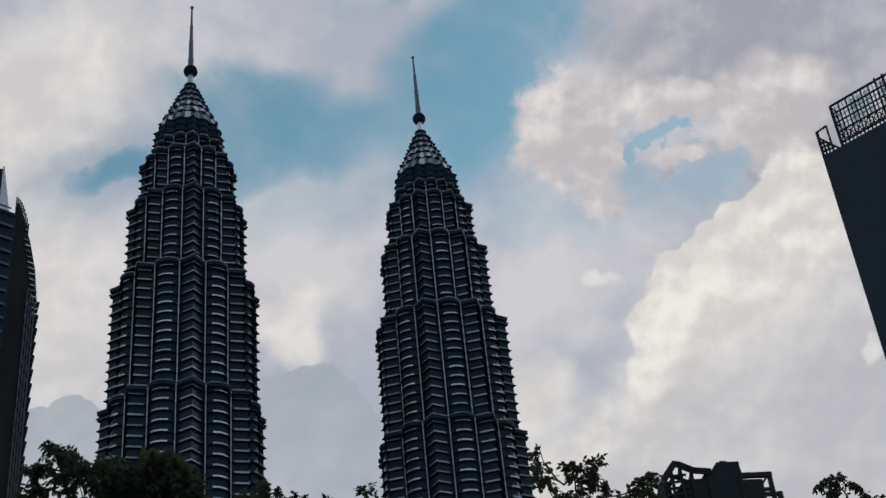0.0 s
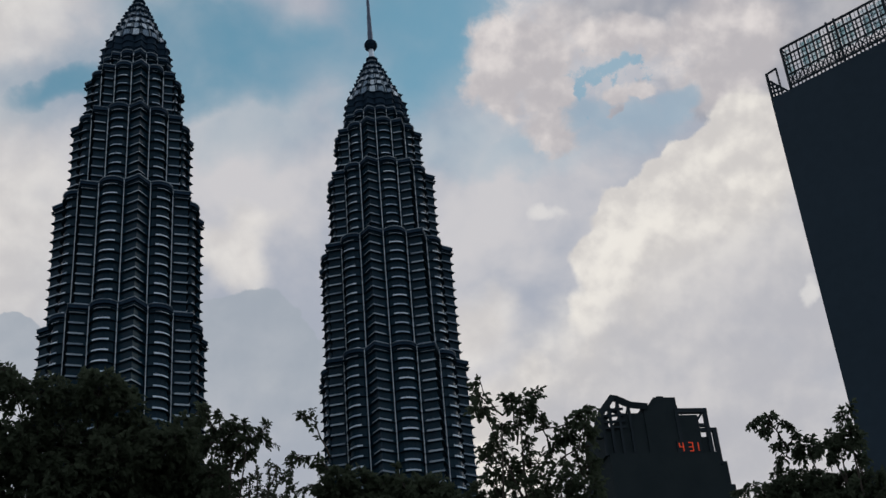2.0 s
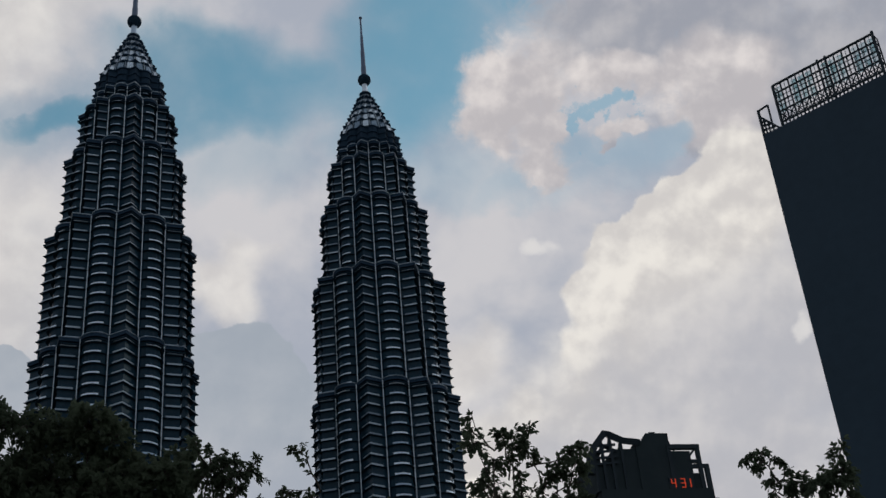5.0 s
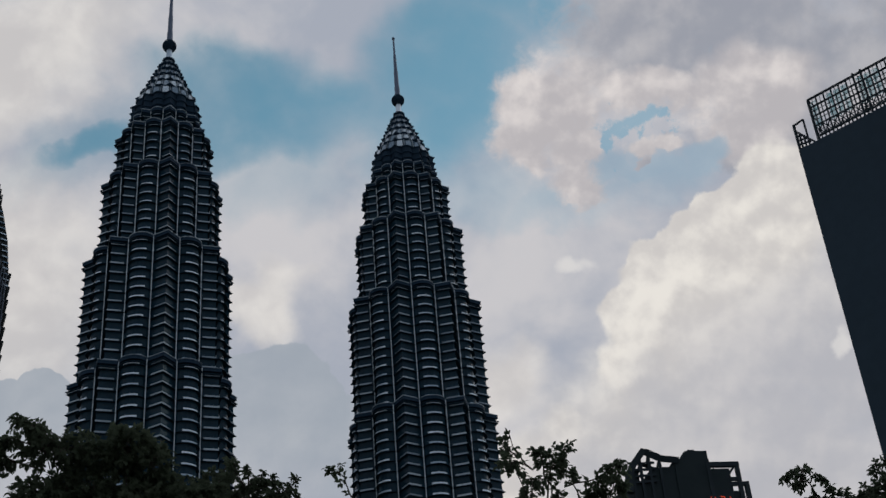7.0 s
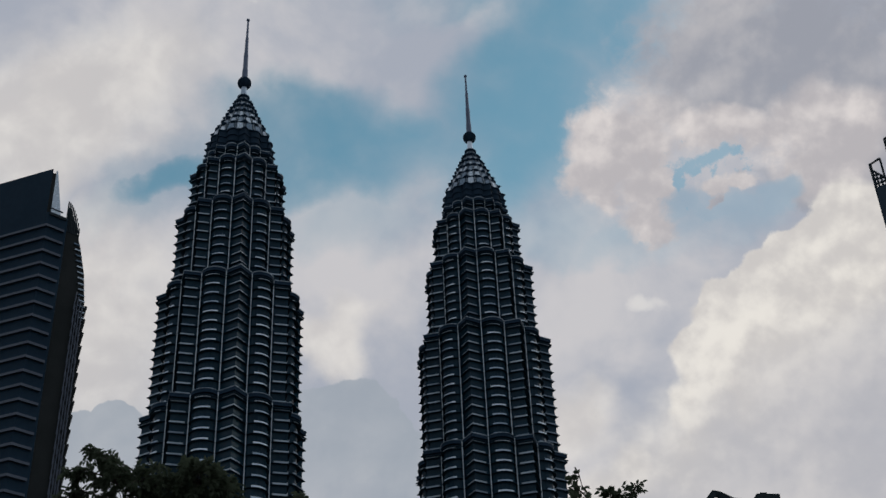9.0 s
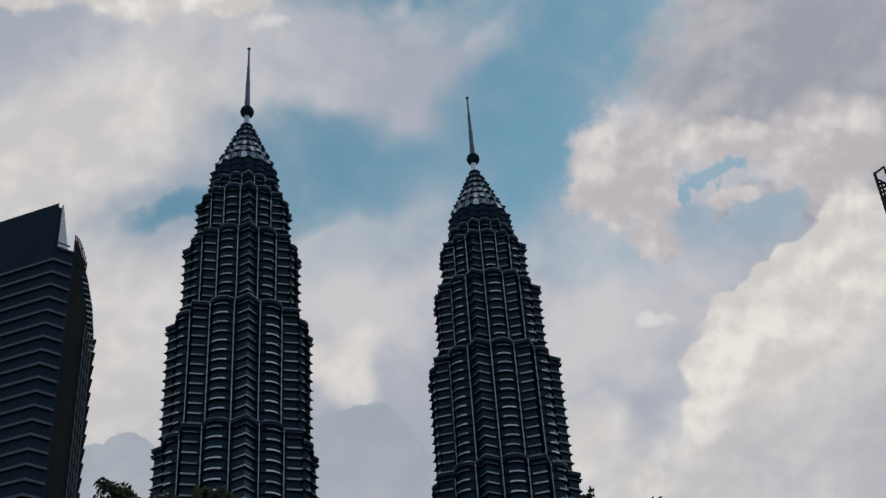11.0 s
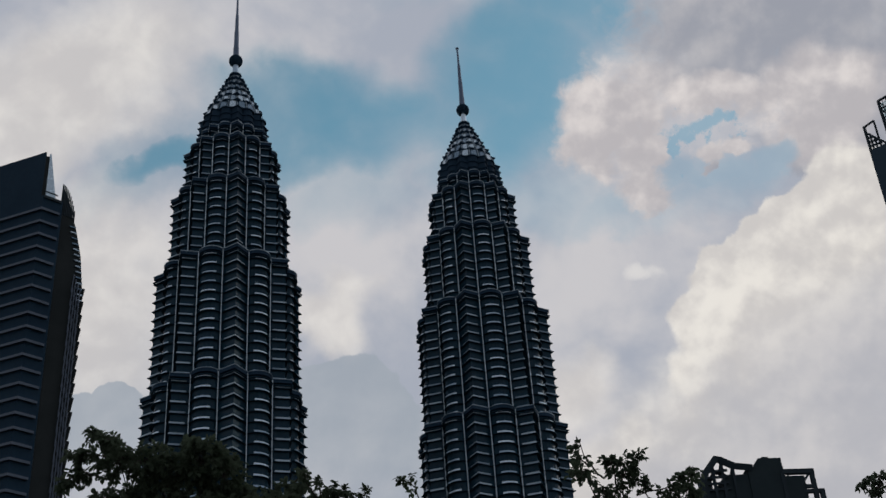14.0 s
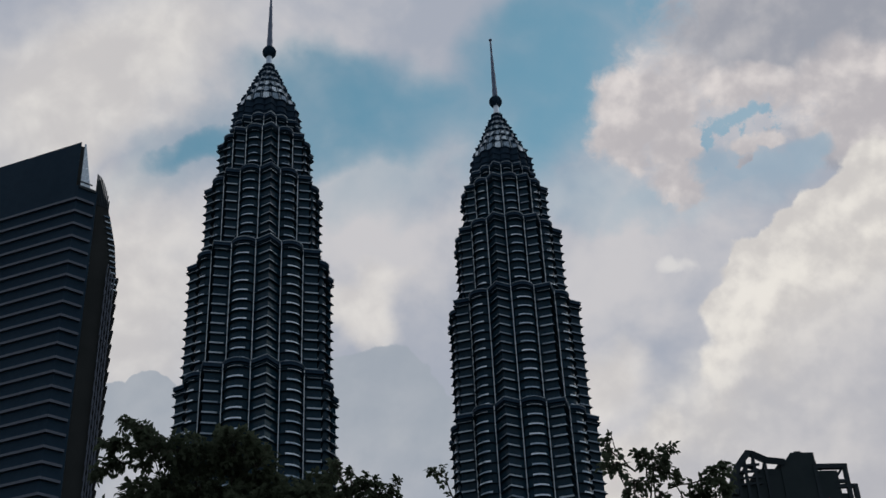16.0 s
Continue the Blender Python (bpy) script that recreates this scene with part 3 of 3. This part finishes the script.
# ---- plain slab with roof lattice ----
def lattice_slab():
    a = bearing(22.01, 0, 150.0)
    o = thing("office_slab", "plain dark navy slab building with an open roof lattice", "building", pose(a.x, a.y, 0))
    u = Vector((0.7275, -0.6861))
    n = Vector((0.6861, 0.7275))
    top = 104.6
    plan = [(0, 0), tuple(u * 40), tuple(u * 40 + n * 26), tuple(n * 26)]
    part("wall", Build().prism(plan, 0, top).mesh("wall", CURTAIN), o, "plain dark navy wall")
    bay0 = u * 2.95
    z0, z1 = top, top + 6.6
    cols, long = 13, 14.35
    pitch = long / cols
    foot = 0.55

    def bar(name, p, q, za, zb, thick):
        part(name, Build().beam((p.x, p.y, za), (q.x, q.y, zb), thick).mesh(name, FRAME), o)

    front, behind = n * 0.08, n * 1.5
    for i in range(cols + 1):
        q = bay0 + u * (i * pitch)
        lift = 0.40 if i in (6, 7, cols) else 0.0
        bar("lattice_post", q + front, q + front, z0, z1 + lift, 0.30 if i in (0, cols) else 0.22 if i in (6, 7) else 0.17)
        bar("rear_post", q + behind, q + behind, z0 - 1.0, z1 - 0.4, 0.09)
    for k, thick in ((0.0, 0.22), (0.13, 0.07), (0.28, 0.17), (0.42, 0.07), (0.53, 0.17), (0.66, 0.07), (0.78, 0.17), (1.0, 0.24)):
        z = z0 + foot + (z1 - z0 - foot) * k
        bar("lattice_rail", bay0 + front, bay0 + u * long + front, z, z, thick)
        if thick > 0.1:
            bar("rear_rail", bay0 + behind, bay0 + u * long + behind, z - 0.35, z - 0.35, 0.08)
    for i in range(cols):
        p, q = bay0 + u * (i * pitch) + front, bay0 + u * ((i + 1) * pitch) + front
        za, zb = z0 + foot, z0 + foot + (z1 - z0 - foot) * 0.28
        b = Build().beam((*p, za), (*q, zb), 0.12).beam((*p, zb), (*q, za), 0.12)
        part("brace", b.mesh("brace", FRAME), o)
        mid = p.lerp(q, 0.5)
        bar("thin_post", mid, mid, zb, z1, 0.06)
        bar("stub_post", mid, mid, z0 - 0.2, za, 0.12)
        if i % 4 != 1:  # glass screens hang behind most bays
            back = n * 0.35
            sheet = Build().prism([tuple(p + u * 0.12 + back), tuple(q - u * 0.12 + back), tuple(q - u * 0.12 + back * 1.1), tuple(p + u * 0.12 + back * 1.1)], zb, z1 - 0.3)
            part("glass_screen", sheet.mesh("glass_screen", SCREEN), o, "thin greenish glass screen").visible_shadow = False
    for end in (bay0, bay0 + u * long):
        for z in (z0 + foot, z0 + 2.3, z0 + 3.9, z0 + 5.4, z1):
            bar("end_rail", end + front, end + n * 1.6, z, z, 0.12)
        bar("end_post", end + n * 1.6, end + n * 1.6, z0, z1, 0.14)
    for k in (0.3, 0.7):  # service ladder between the middle posts
        q = bay0 + u * ((6 + k) * pitch) + n * 0.8
        bar("ladder_rail", q, q, z0, z1 + 0.2, 0.10)
    for i in range(14):
        z = z0 + 0.8 + i * 0.45
        bar("ladder_rung", bay0 + u * (6.3 * pitch) + n * 0.8, bay0 + u * (6.7 * pitch) + n * 0.8, z, z, 0.07)
    # small stepped frame on the corner
    f = Build()
    f.beam((*(u * (0.00 + 0.16) + n * 0.16), top - 1), (*(u * (0.00 + 0.16) + n * 0.16), top + 4.1), 0.3)
    f.beam((*(u * (1.45 + 0.16) + n * 0.16), top - 1), (*(u * (1.45 + 0.16) + n * 0.16), top + 4.2), 0.2)
    f.beam((*(u * (0.00 + 0.16) + n * 0.16), top + 4.0), (*(u * (1.45 + 0.16) + n * 0.16), top + 4.2), 0.2)
    f.beam((*(u * (0.45 + 0.16) + n * 0.16), top - 1), (*(u * (0.45 + 0.16) + n * 0.16), top + 2.6), 0.2)
    f.beam((*(u * (0.95 + 0.16) + n * 0.16), top - 1), (*(u * (0.95 + 0.16) + n * 0.16), top + 1.7), 0.2)
    for i in range(5):
        f.beam((*(u * (0.00 + 0.16) + n * 0.16), top + 2.9 - i * 0.7), (*(u * (0.56 + i * 0.45) + n * 0.16), top + 2.6 - i * 0.7), 0.2)
    f.beam((*(u * (0.05 + 0.16) + n * 0.16), top + 3.0), (*(u * (2.50 + 0.16) + n * 0.16), top - 0.3), 0.22)
    part("corner_frame", f.mesh("corner_frame", FRAME), o)
    return o


lattice_slab()


# ---- stepped tower with clock digits ----
def clock_tower_block():
    a = bearing(13.3, 0, 350.0)
    o = thing("stepped_office_tower", "dark stepped office tower with open roof frames and red digits", "building", pose(a.x, a.y, 0, 0, 0, -13.3 + 20))
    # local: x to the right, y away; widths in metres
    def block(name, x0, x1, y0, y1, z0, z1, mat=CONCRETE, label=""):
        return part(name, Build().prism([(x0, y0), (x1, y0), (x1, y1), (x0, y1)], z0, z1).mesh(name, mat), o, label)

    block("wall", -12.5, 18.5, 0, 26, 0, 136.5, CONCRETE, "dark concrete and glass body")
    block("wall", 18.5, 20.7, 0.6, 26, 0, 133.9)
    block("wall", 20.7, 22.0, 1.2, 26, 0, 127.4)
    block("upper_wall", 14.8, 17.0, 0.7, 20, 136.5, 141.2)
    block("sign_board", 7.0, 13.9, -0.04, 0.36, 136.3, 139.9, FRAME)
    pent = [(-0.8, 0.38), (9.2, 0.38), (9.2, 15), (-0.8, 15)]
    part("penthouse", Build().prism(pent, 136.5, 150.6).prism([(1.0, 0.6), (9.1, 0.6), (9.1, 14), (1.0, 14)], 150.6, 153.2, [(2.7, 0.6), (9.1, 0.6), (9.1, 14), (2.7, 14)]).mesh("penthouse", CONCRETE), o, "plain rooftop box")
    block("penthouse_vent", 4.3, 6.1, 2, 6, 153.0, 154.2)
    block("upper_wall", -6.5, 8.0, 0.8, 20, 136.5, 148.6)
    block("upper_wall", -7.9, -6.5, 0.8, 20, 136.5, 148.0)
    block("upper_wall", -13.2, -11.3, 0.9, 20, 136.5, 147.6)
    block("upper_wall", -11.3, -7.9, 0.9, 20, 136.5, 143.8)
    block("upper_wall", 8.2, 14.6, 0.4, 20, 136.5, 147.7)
    f = Build()
    # open frame on the right
    for x, z in ((16.9, 148.6), (8.6, 149.3)):
        f.beam((x, 0.6, 136), (x, 0.6, z), 1.1)
    f.beam((8.4, 0.6, 148.9), (17.5, 0.6, 148.9), 1.3)
    f.beam((10.0, 0.6, 148.9), (12.8, 6.0, 146.0), 0.4)
    f.beam((13.4, 0.6, 145.0), (16.3, 0.6, 148.6), 0.6)
    f.beam((14.4, 0.6, 144.6), (16.6, 0.6, 144.6), 0.9)
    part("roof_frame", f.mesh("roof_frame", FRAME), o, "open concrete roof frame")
    f = Build()
    f.beam((18.8, 0.8, 133), (18.8, 0.8, 143.6), 1.2)
    f.beam((13.6, 0.8, 143.2), (19.4, 0.8, 143.3), 1.0)
    f.beam((16.9, 0.8, 133), (16.9, 0.8, 143.2), 0.8)
    part("roof_frame", f.mesh("roof_frame", FRAME), o, "lower open roof frame")
    # arched frame on the left
    f = Build()
    arch = [(-14.6, 141.0), (-14.2, 146.0), (-12.6, 149.2), (-9.4, 153.1), (-8.2, 152.9), (-4.5, 151.0), (-1.0, 150.6), (0.4, 150.4)]
    f.tube([(x, 0.5, z) for x, z in arch], [1.25] * len(arch), 4)
    f.tube([(x * 0.9 + 0.3, 6.5, z - 1.2) for x, z in arch], [0.8] * len(arch), 4)
    for x, z in ((-13.0, 148.2), (-10.6, 151.4), (-8.0, 152.6), (-5.0, 151.0)):
        f.beam((x, 0.5, 136), (x, 0.5, z), 0.75)
        f.beam((x, 0.5, z), (x * 0.9 + 0.3, 6.5, z - 1.2), 0.4)
    for z in (143.9, 145.7, 147.5, 149.3):
        f.beam((-13.6, 0.5, z), (-6.6, 0.5, z + 0.5), 0.6)
    part("arched_roof_frame", f.mesh("arched_roof_frame", FRAME), o, "curved open roof frame")
    # digits
    seg = {"4": "bcfg", "3": "abcdg", "1": "bc"}
    ends = {"a": ((0, 2), (1, 2)), "b": ((1, 2), (1, 1)), "c": ((1, 1), (1, 0)), "d": ((0, 0), (1, 0)), "e": ((0, 1), (0, 0)), "f": ((0, 2), (0, 1)), "g": ((0, 1), (1, 1))}
    board = [c for c in o.children if c.name.startswith("sign_board")][0]
    for ch, x in (("4", 7.6), ("3", 10.3), ("1", 11.9)):
        d = Build()
        for s in seg[ch]:
            (xa, za), (xb, zb) = ends[s]
            d.beam((x + xa * 1.1, -0.16, 136.75 + za * 1.22), (x + xb * 1.1, -0.16, 136.75 + zb * 1.22), 0.20)
        part("digit", d.mesh("digit", RED_LAMP), board, "glowing red digit")
    return o


clock_tower_block()


# ---- trees ----
def make_tree(az, dist, fork_el, masses, boughs, leaf, mat, label, seed):
    """A tree of tapered limbs with leafy shoots. masses: bearing, height angle, radius and number of shoots of each clump;
    boughs: number of shoots, then the bearings and height angles that a branch runs through."""
    rng = np.random.default_rng(seed)
    base = bearing(az, 0, dist)
    base.z = 0.0
    o = thing("tree", label, "tree", pose(base.x, base.y, 0), "trees of the park")
    fork = bearing(az, fork_el, dist) - base
    bark = Build().tube([(0, 0, -0.3), (0.1, 0.05, fork.z * 0.3), (-0.06, 0.0, fork.z * 0.7), fork], [0.40, 0.31, 0.25, 0.18], 10)
    part("trunk", bark.mesh("trunk", BARK, True), o)
    verts, faces = [], []

    def leaf_at(p, way, size):
        """An oval leaf with a folded midrib."""
        way = way / (np.linalg.norm(way) + 1e-9)
        side = np.cross(way, rng.normal(size=3) * 0.5 + np.array((0, 0, 1.0)))
        side /= np.linalg.norm(side) + 1e-9
        up = np.cross(side, way)
        w = size * rng.uniform(0.22, 0.31)
        n = len(verts)
        lift = up * size * 0.08
        a, b = p + way * size * 0.28, p + way * size * 0.66
        verts.extend([p, a + side * w + lift, b + side * w * 0.85 + lift, p + way * size - lift, b - side * w * 0.85 + lift, a - side * w + lift])
        faces.extend([(n, n + 1, n + 2, n + 3), (n, n + 3, n + 4, n + 5)])

    def shoot(start, way, long, limbs):
        """A drooping twig with leaves on both sides and one at its tip."""
        way = way / (np.linalg.norm(way) + 1e-9)
        bend = np.array((0, 0, -0.35 * long))
        mid, tip = start + way * long * 0.5 + bend * 0.2, start + way * long + bend
        if limbs is not None:
            limbs.tube([start, mid, tip], [0.012, 0.009, 0.004], 3)
        n = int(rng.integers(5, 9))
        run = tip - start
        across = np.cross(run, rng.normal(size=3))
        across /= np.linalg.norm(across) + 1e-9
        for i in range(n):
            k = 0.2 + 0.8 * i / (n - 1)
            p = start + (mid - start) * min(2 * k, 1) + (tip - mid) * max(2 * k - 1, 0)
            turn = across * (1 if i % 2 else -1) * 0.9 if i < n - 1 else across * 0.0
            leaf_at(p, run / (np.linalg.norm(run) + 1e-9) * 0.7 + turn + rng.normal(size=3) * 0.25 + np.array((0, 0, -0.3)), leaf * rng.uniform(0.75, 1.2))

    for baz, bel, rad, shoots in masses:
        mid = bearing(baz, bel, dist + rng.uniform(-0.6, 0.6)) - base
        bend = fork.lerp(mid, 0.55) + Vector((rng.normal() * 0.2, rng.normal() * 0.3, 0.3))
        limbs = Build().tube([fork, bend, mid], [0.08, 0.032, 0.012], 6)
        for i in range(shoots):
            d = rng.normal(size=3)
            d /= np.linalg.norm(d)
            p = np.array(mid) + d * np.array((1.0, 1.0, 0.8)) * rad * rng.uniform(0.1, 1.0) ** 0.45
            if i % 5 == 0:
                limbs.tube([mid, mid.lerp(Vector(p), 0.5) + Vector((0, 0, 0.05)), Vector(p)], [0.016, 0.012, 0.008], 3)
            shoot(p, d + rng.normal(size=3) * 0.5, leaf * rng.uniform(0.9, 1.7), limbs if i % 5 == 0 else None)
        part("bough", limbs.mesh("bough", BARK, True), o)
    for shoots, *line in boughs:
        pts = [bearing(a, e, dist + rng.uniform(-0.3, 0.3)) - base for a, e in line]
        fine = []
        for p, q in zip(pts, pts[1:]):
            fine += [p.lerp(q, k / 3) + Vector(rng.normal(size=3) * 0.025) for k in range(3)]
        fine.append(pts[-1])
        radii = [0.028 - 0.021 * i / (len(fine) - 1) for i in range(len(fine))]
        limbs = Build().tube(fine, radii, 5)
        for i in range(shoots):
            k = (0.25 + 0.75 * (i + rng.uniform(0, 1)) / shoots) * (len(fine) - 1)
            j = min(int(k), len(fine) - 2)
            p = np.array(fine[j].lerp(fine[j + 1], k - j))
            run = np.array((fine[j + 1] - fine[j]).normalized())
            shoot(p, run * 0.7 + rng.normal(size=3) * 0.6 + np.array((0, 0, -0.3)), leaf * rng.uniform(0.9, 1.7), limbs)
        shoot(np.array(fine[-2]), np.array(fine[-1] - fine[-2]), leaf * 1.1, limbs)
        part("branch", limbs.mesh("branch", BARK, True), o)
    part("crown", mesh_from("crown", verts, faces, mat), o, "dark leaves in uneven clumps")
    return o


make_tree(-12.0, 36.0, 14.0,
          [(-14.2, 24.9, 0.47, 46), (-15.2, 24.9, 0.41, 46), (-13.1, 24.8, 0.47, 49), (-11.6, 25.0, 0.63, 148), (-10.6, 24.5, 0.47, 54), (-10.0, 23.2, 0.71, 162), (-8.4, 22.9, 0.66, 148), (-7.5, 23.4, 0.57, 94), (-15.0, 22.6, 0.94, 310), (-13.0, 22.9, 1.26, 432), (-10.8, 22.0, 1.26, 432), (-8.1, 21.3, 0.94, 297), (-6.6, 21.3, 0.57, 122), (-15.0, 20.8, 1.41, 405), (-12.4, 20.4, 1.57, 473), (-16.9, 21.4, 0.94, 202), (-9.5, 19.7, 1.41, 351), (-13.0, 17.5, 2.4, 300), (-9.0, 17.5, 2.2, 260), (-16.5, 18.0, 2.0, 200)],
          [(34, (-14.48, 25.34), (-15.66, 25.82), (-16.48, 26.12)),
           (34, (-15.07, 24.86), (-16.62, 25.33), (-17.27, 25.11)),
           (31, (-15.51, 24.15), (-16.78, 24.50), (-17.54, 24.00)),
           (18, (-14.69, 24.87), (-15.50, 25.41)),
           (14, (-14.39, 24.85), (-15.44, 25.67), (-16.19, 25.94)),
           (12, (-14.17, 25.09), (-15.05, 25.39)),
           (8, (-12.93, 24.91), (-13.85, 25.61)),
           (10, (-11.97, 25.17), (-12.26, 25.85)),
           (12, (-10.44, 24.51), (-10.87, 25.61)),
           (10, (-10.31, 24.39), (-10.11, 25.44)),
           (14, (-7.65, 23.36), (-7.29, 24.17), (-6.86, 24.47))],
          0.20, LEAF, "dense broad-leaved park tree standing dark against the sky", 3)
make_tree(-6.2, 34.0, 15.0,
          [(-6.3, 23.0, 0.35, 56), (-5.6, 23.3, 0.31, 54), (-4.9, 23.2, 0.20, 20), (-6.5, 21.7, 0.35, 56), (-5.6, 22.4, 0.27, 34), (-5.9, 21.0, 0.31, 36), (-6.4, 20.1, 0.66, 117), (-6.2, 18.4, 1.1, 90)],
          [(10, (-6.14, 22.88), (-6.02, 23.81), (-5.46, 24.08)),
           (9, (-6.40, 23.35), (-6.71, 24.17), (-6.81, 24.63)),
           (9, (-6.14, 23.57), (-6.27, 24.39)),
           (14, (-5.38, 22.86), (-4.62, 23.43), (-3.91, 22.94)),
           (9, (-5.13, 23.09), (-4.37, 23.30), (-3.95, 23.88)),
           (8, (-5.51, 23.33), (-5.07, 23.90)),
           (14, (-5.89, 21.94), (-5.01, 22.34), (-4.88, 22.66)),
           (9, (-5.89, 21.25), (-5.26, 21.46))],
          0.15, LEAF_LIGHT, "slender park tree with loose clumps of small leaves", 5)
make_tree(-4.2, 33.0, 17.0,
          [(-4.3, 20.7, 0.30, 58), (-3.7, 20.6, 0.22, 38), (-4.9, 20.5, 0.25, 38), (-4.2, 19.4, 1.0, 160)],
          [(16, (-4.15, 20.62), (-3.94, 21.42), (-4.05, 22.24)),
           (16, (-3.90, 20.61), (-3.44, 21.36), (-3.25, 21.75)),
           (16, (-4.52, 20.63), (-4.44, 21.44), (-4.51, 21.91)),
           (16, (-3.66, 20.49), (-3.15, 20.98), (-2.89, 21.20)),
           (16, (-4.90, 20.53), (-4.89, 21.18), (-4.76, 21.68)),
           (13, (-4.15, 20.74), (-3.76, 21.65), (-3.63, 22.06))],
          0.085, LEAF_LIGHT, "young tree with upright twigs and tiny leaves", 6)
make_tree(0.6, 34.0, 15.0,
          [(-0.9, 21.2, 0.35, 90), (-1.4, 20.8, 0.25, 50), (-0.0, 21.0, 0.38, 100), (1.0, 20.8, 0.35, 80), (2.1, 20.7, 0.38, 90), (3.3, 20.6, 0.38, 90), (4.1, 20.2, 0.35, 70), (-0.7, 20.1, 0.72, 200), (1.6, 19.9, 0.72, 220), (3.5, 19.4, 0.78, 220), (0.5, 18.4, 1.6, 240), (3.0, 18.6, 1.3, 180)],
          [(4, (-1.21, 22.24), (-1.75, 23.44), (-2.13, 24.21)),
           (4, (-2.04, 23.93), (-2.47, 24.06)),
           (11, (-0.86, 21.40), (-1.84, 22.37), (-3.03, 22.49)),
           (7, (-2.48, 22.42), (-2.97, 22.04), (-3.06, 21.48)),
           (8, (-0.89, 20.82), (-1.63, 21.14), (-2.60, 21.00)),
           (6, (-1.10, 21.77), (-1.73, 21.99)),
           (7, (2.13, 20.63), (1.79, 21.24), (1.78, 21.71)),
           (6, (3.12, 20.33), (3.56, 20.99)),
           (6, (0.38, 20.98), (0.17, 21.70))],
          0.17, LEAF_LIGHT, "park tree with thin shoots and oval leaves", 8)
make_tree(8.0, 34.0, 14.5,
          [(5.9, 23.8, 0.16, 15), (7.6, 23.9, 0.22, 18), (6.7, 23.0, 0.19, 12), (9.5, 22.4, 0.19, 12), (10.5, 22.8, 0.19, 18), (10.5, 22.1, 0.19, 12), (6.3, 21.9, 0.31, 27), (6.9, 21.2, 0.41, 39), (8.1, 21.3, 0.31, 21), (9.0, 20.5, 0.44, 45), (10.0, 20.8, 0.38, 36), (5.9, 20.6, 0.47, 45), (7.7, 20.1, 0.47, 45), (10.3, 19.9, 0.35, 33), (5.5, 19.4, 0.72, 120), (8.5, 18.9, 0.88, 165), (8.2, 18.2, 1.6, 160)],
          [(3, (6.54, 23.57), (6.15, 24.20), (5.77, 25.27)),
           (9, (6.21, 24.08), (5.79, 24.35), (5.43, 24.91)),
           (10, (6.79, 23.43), (6.06, 23.90), (5.48, 23.86)),
           (24, (7.27, 22.07), (7.61, 23.34), (8.42, 24.28)),
           (10, (7.36, 22.77), (7.23, 23.86), (7.09, 24.16)),
           (9, (7.69, 23.33), (8.13, 23.69), (8.20, 23.28)),
           (9, (7.17, 22.32), (6.59, 22.85), (6.08, 22.31)),
           (9, (8.76, 21.68), (8.56, 22.65), (8.64, 23.23)),
           (24, (8.24, 22.56), (9.55, 22.72), (10.81, 23.43)),
           (9, (9.54, 22.65), (9.78, 22.15)),
           (9, (10.21, 22.81), (10.66, 22.35)),
           (3, (8.66, 20.98), (9.65, 21.65), (10.75, 21.77)),
           (9, (7.78, 21.08), (7.81, 22.25), (7.72, 22.55)),
           (9, (8.88, 21.66), (9.09, 22.23)),
           (8, (6.29, 21.46), (5.90, 22.09), (5.50, 22.19)),
           (9, (10.00, 20.59), (10.64, 21.10))],
          0.17, LEAF_LIGHT, "broad-leaved park tree with open twigs and oval leaves", 11)
make_tree(21.0, 36.0, 13.5,
          [(19.8, 20.3, 0.28, 60), (20.7, 20.0, 0.24, 46), (21.2, 20.3, 0.22, 40), (21.7, 20.5, 0.20, 34), (21.7, 19.8, 0.20, 26), (19.0, 18.9, 0.38, 120), (20.0, 18.6, 0.44, 170), (17.7, 18.6, 0.28, 60), (18.4, 18.7, 0.31, 90), (21.1, 18.5, 0.38, 120), (22.0, 18.4, 0.44, 150), (19.1, 17.9, 0.72, 300), (20.4, 17.6, 0.63, 240), (21.5, 17.1, 0.85, 300), (21.0, 16.8, 1.9, 320)],
          [(19, (19.14, 20.19), (18.69, 21.16), (18.10, 21.82), (17.65, 21.62)),
           (11, (18.56, 21.34), (18.22, 21.28), (18.04, 21.27)),
           (11, (18.70, 21.20), (19.08, 21.48), (19.31, 21.28)),
           (10, (18.49, 21.59), (18.67, 21.82)),
           (10, (19.08, 20.44), (19.44, 20.91), (19.61, 20.92)),
           (11, (19.09, 19.97), (18.79, 20.25), (18.57, 19.83)),
           (11, (18.90, 20.70), (18.61, 20.63)),
           (11, (21.51, 20.46), (21.80, 21.09), (21.99, 21.61)),
           (10, (21.77, 20.98), (21.58, 21.37)),
           (11, (21.05, 20.08), (20.96, 20.67)),
           (11, (21.68, 19.73), (22.02, 19.39)),
           (13, (18.08, 18.76), (17.20, 19.17), (16.49, 19.06)),
           (11, (18.65, 19.12), (18.26, 19.53)),
           (10, (21.79, 20.17), (22.08, 20.34))],
          0.145, LEAF_LIGHT, "broad-leaved park tree with drooping leaf clusters", 14)
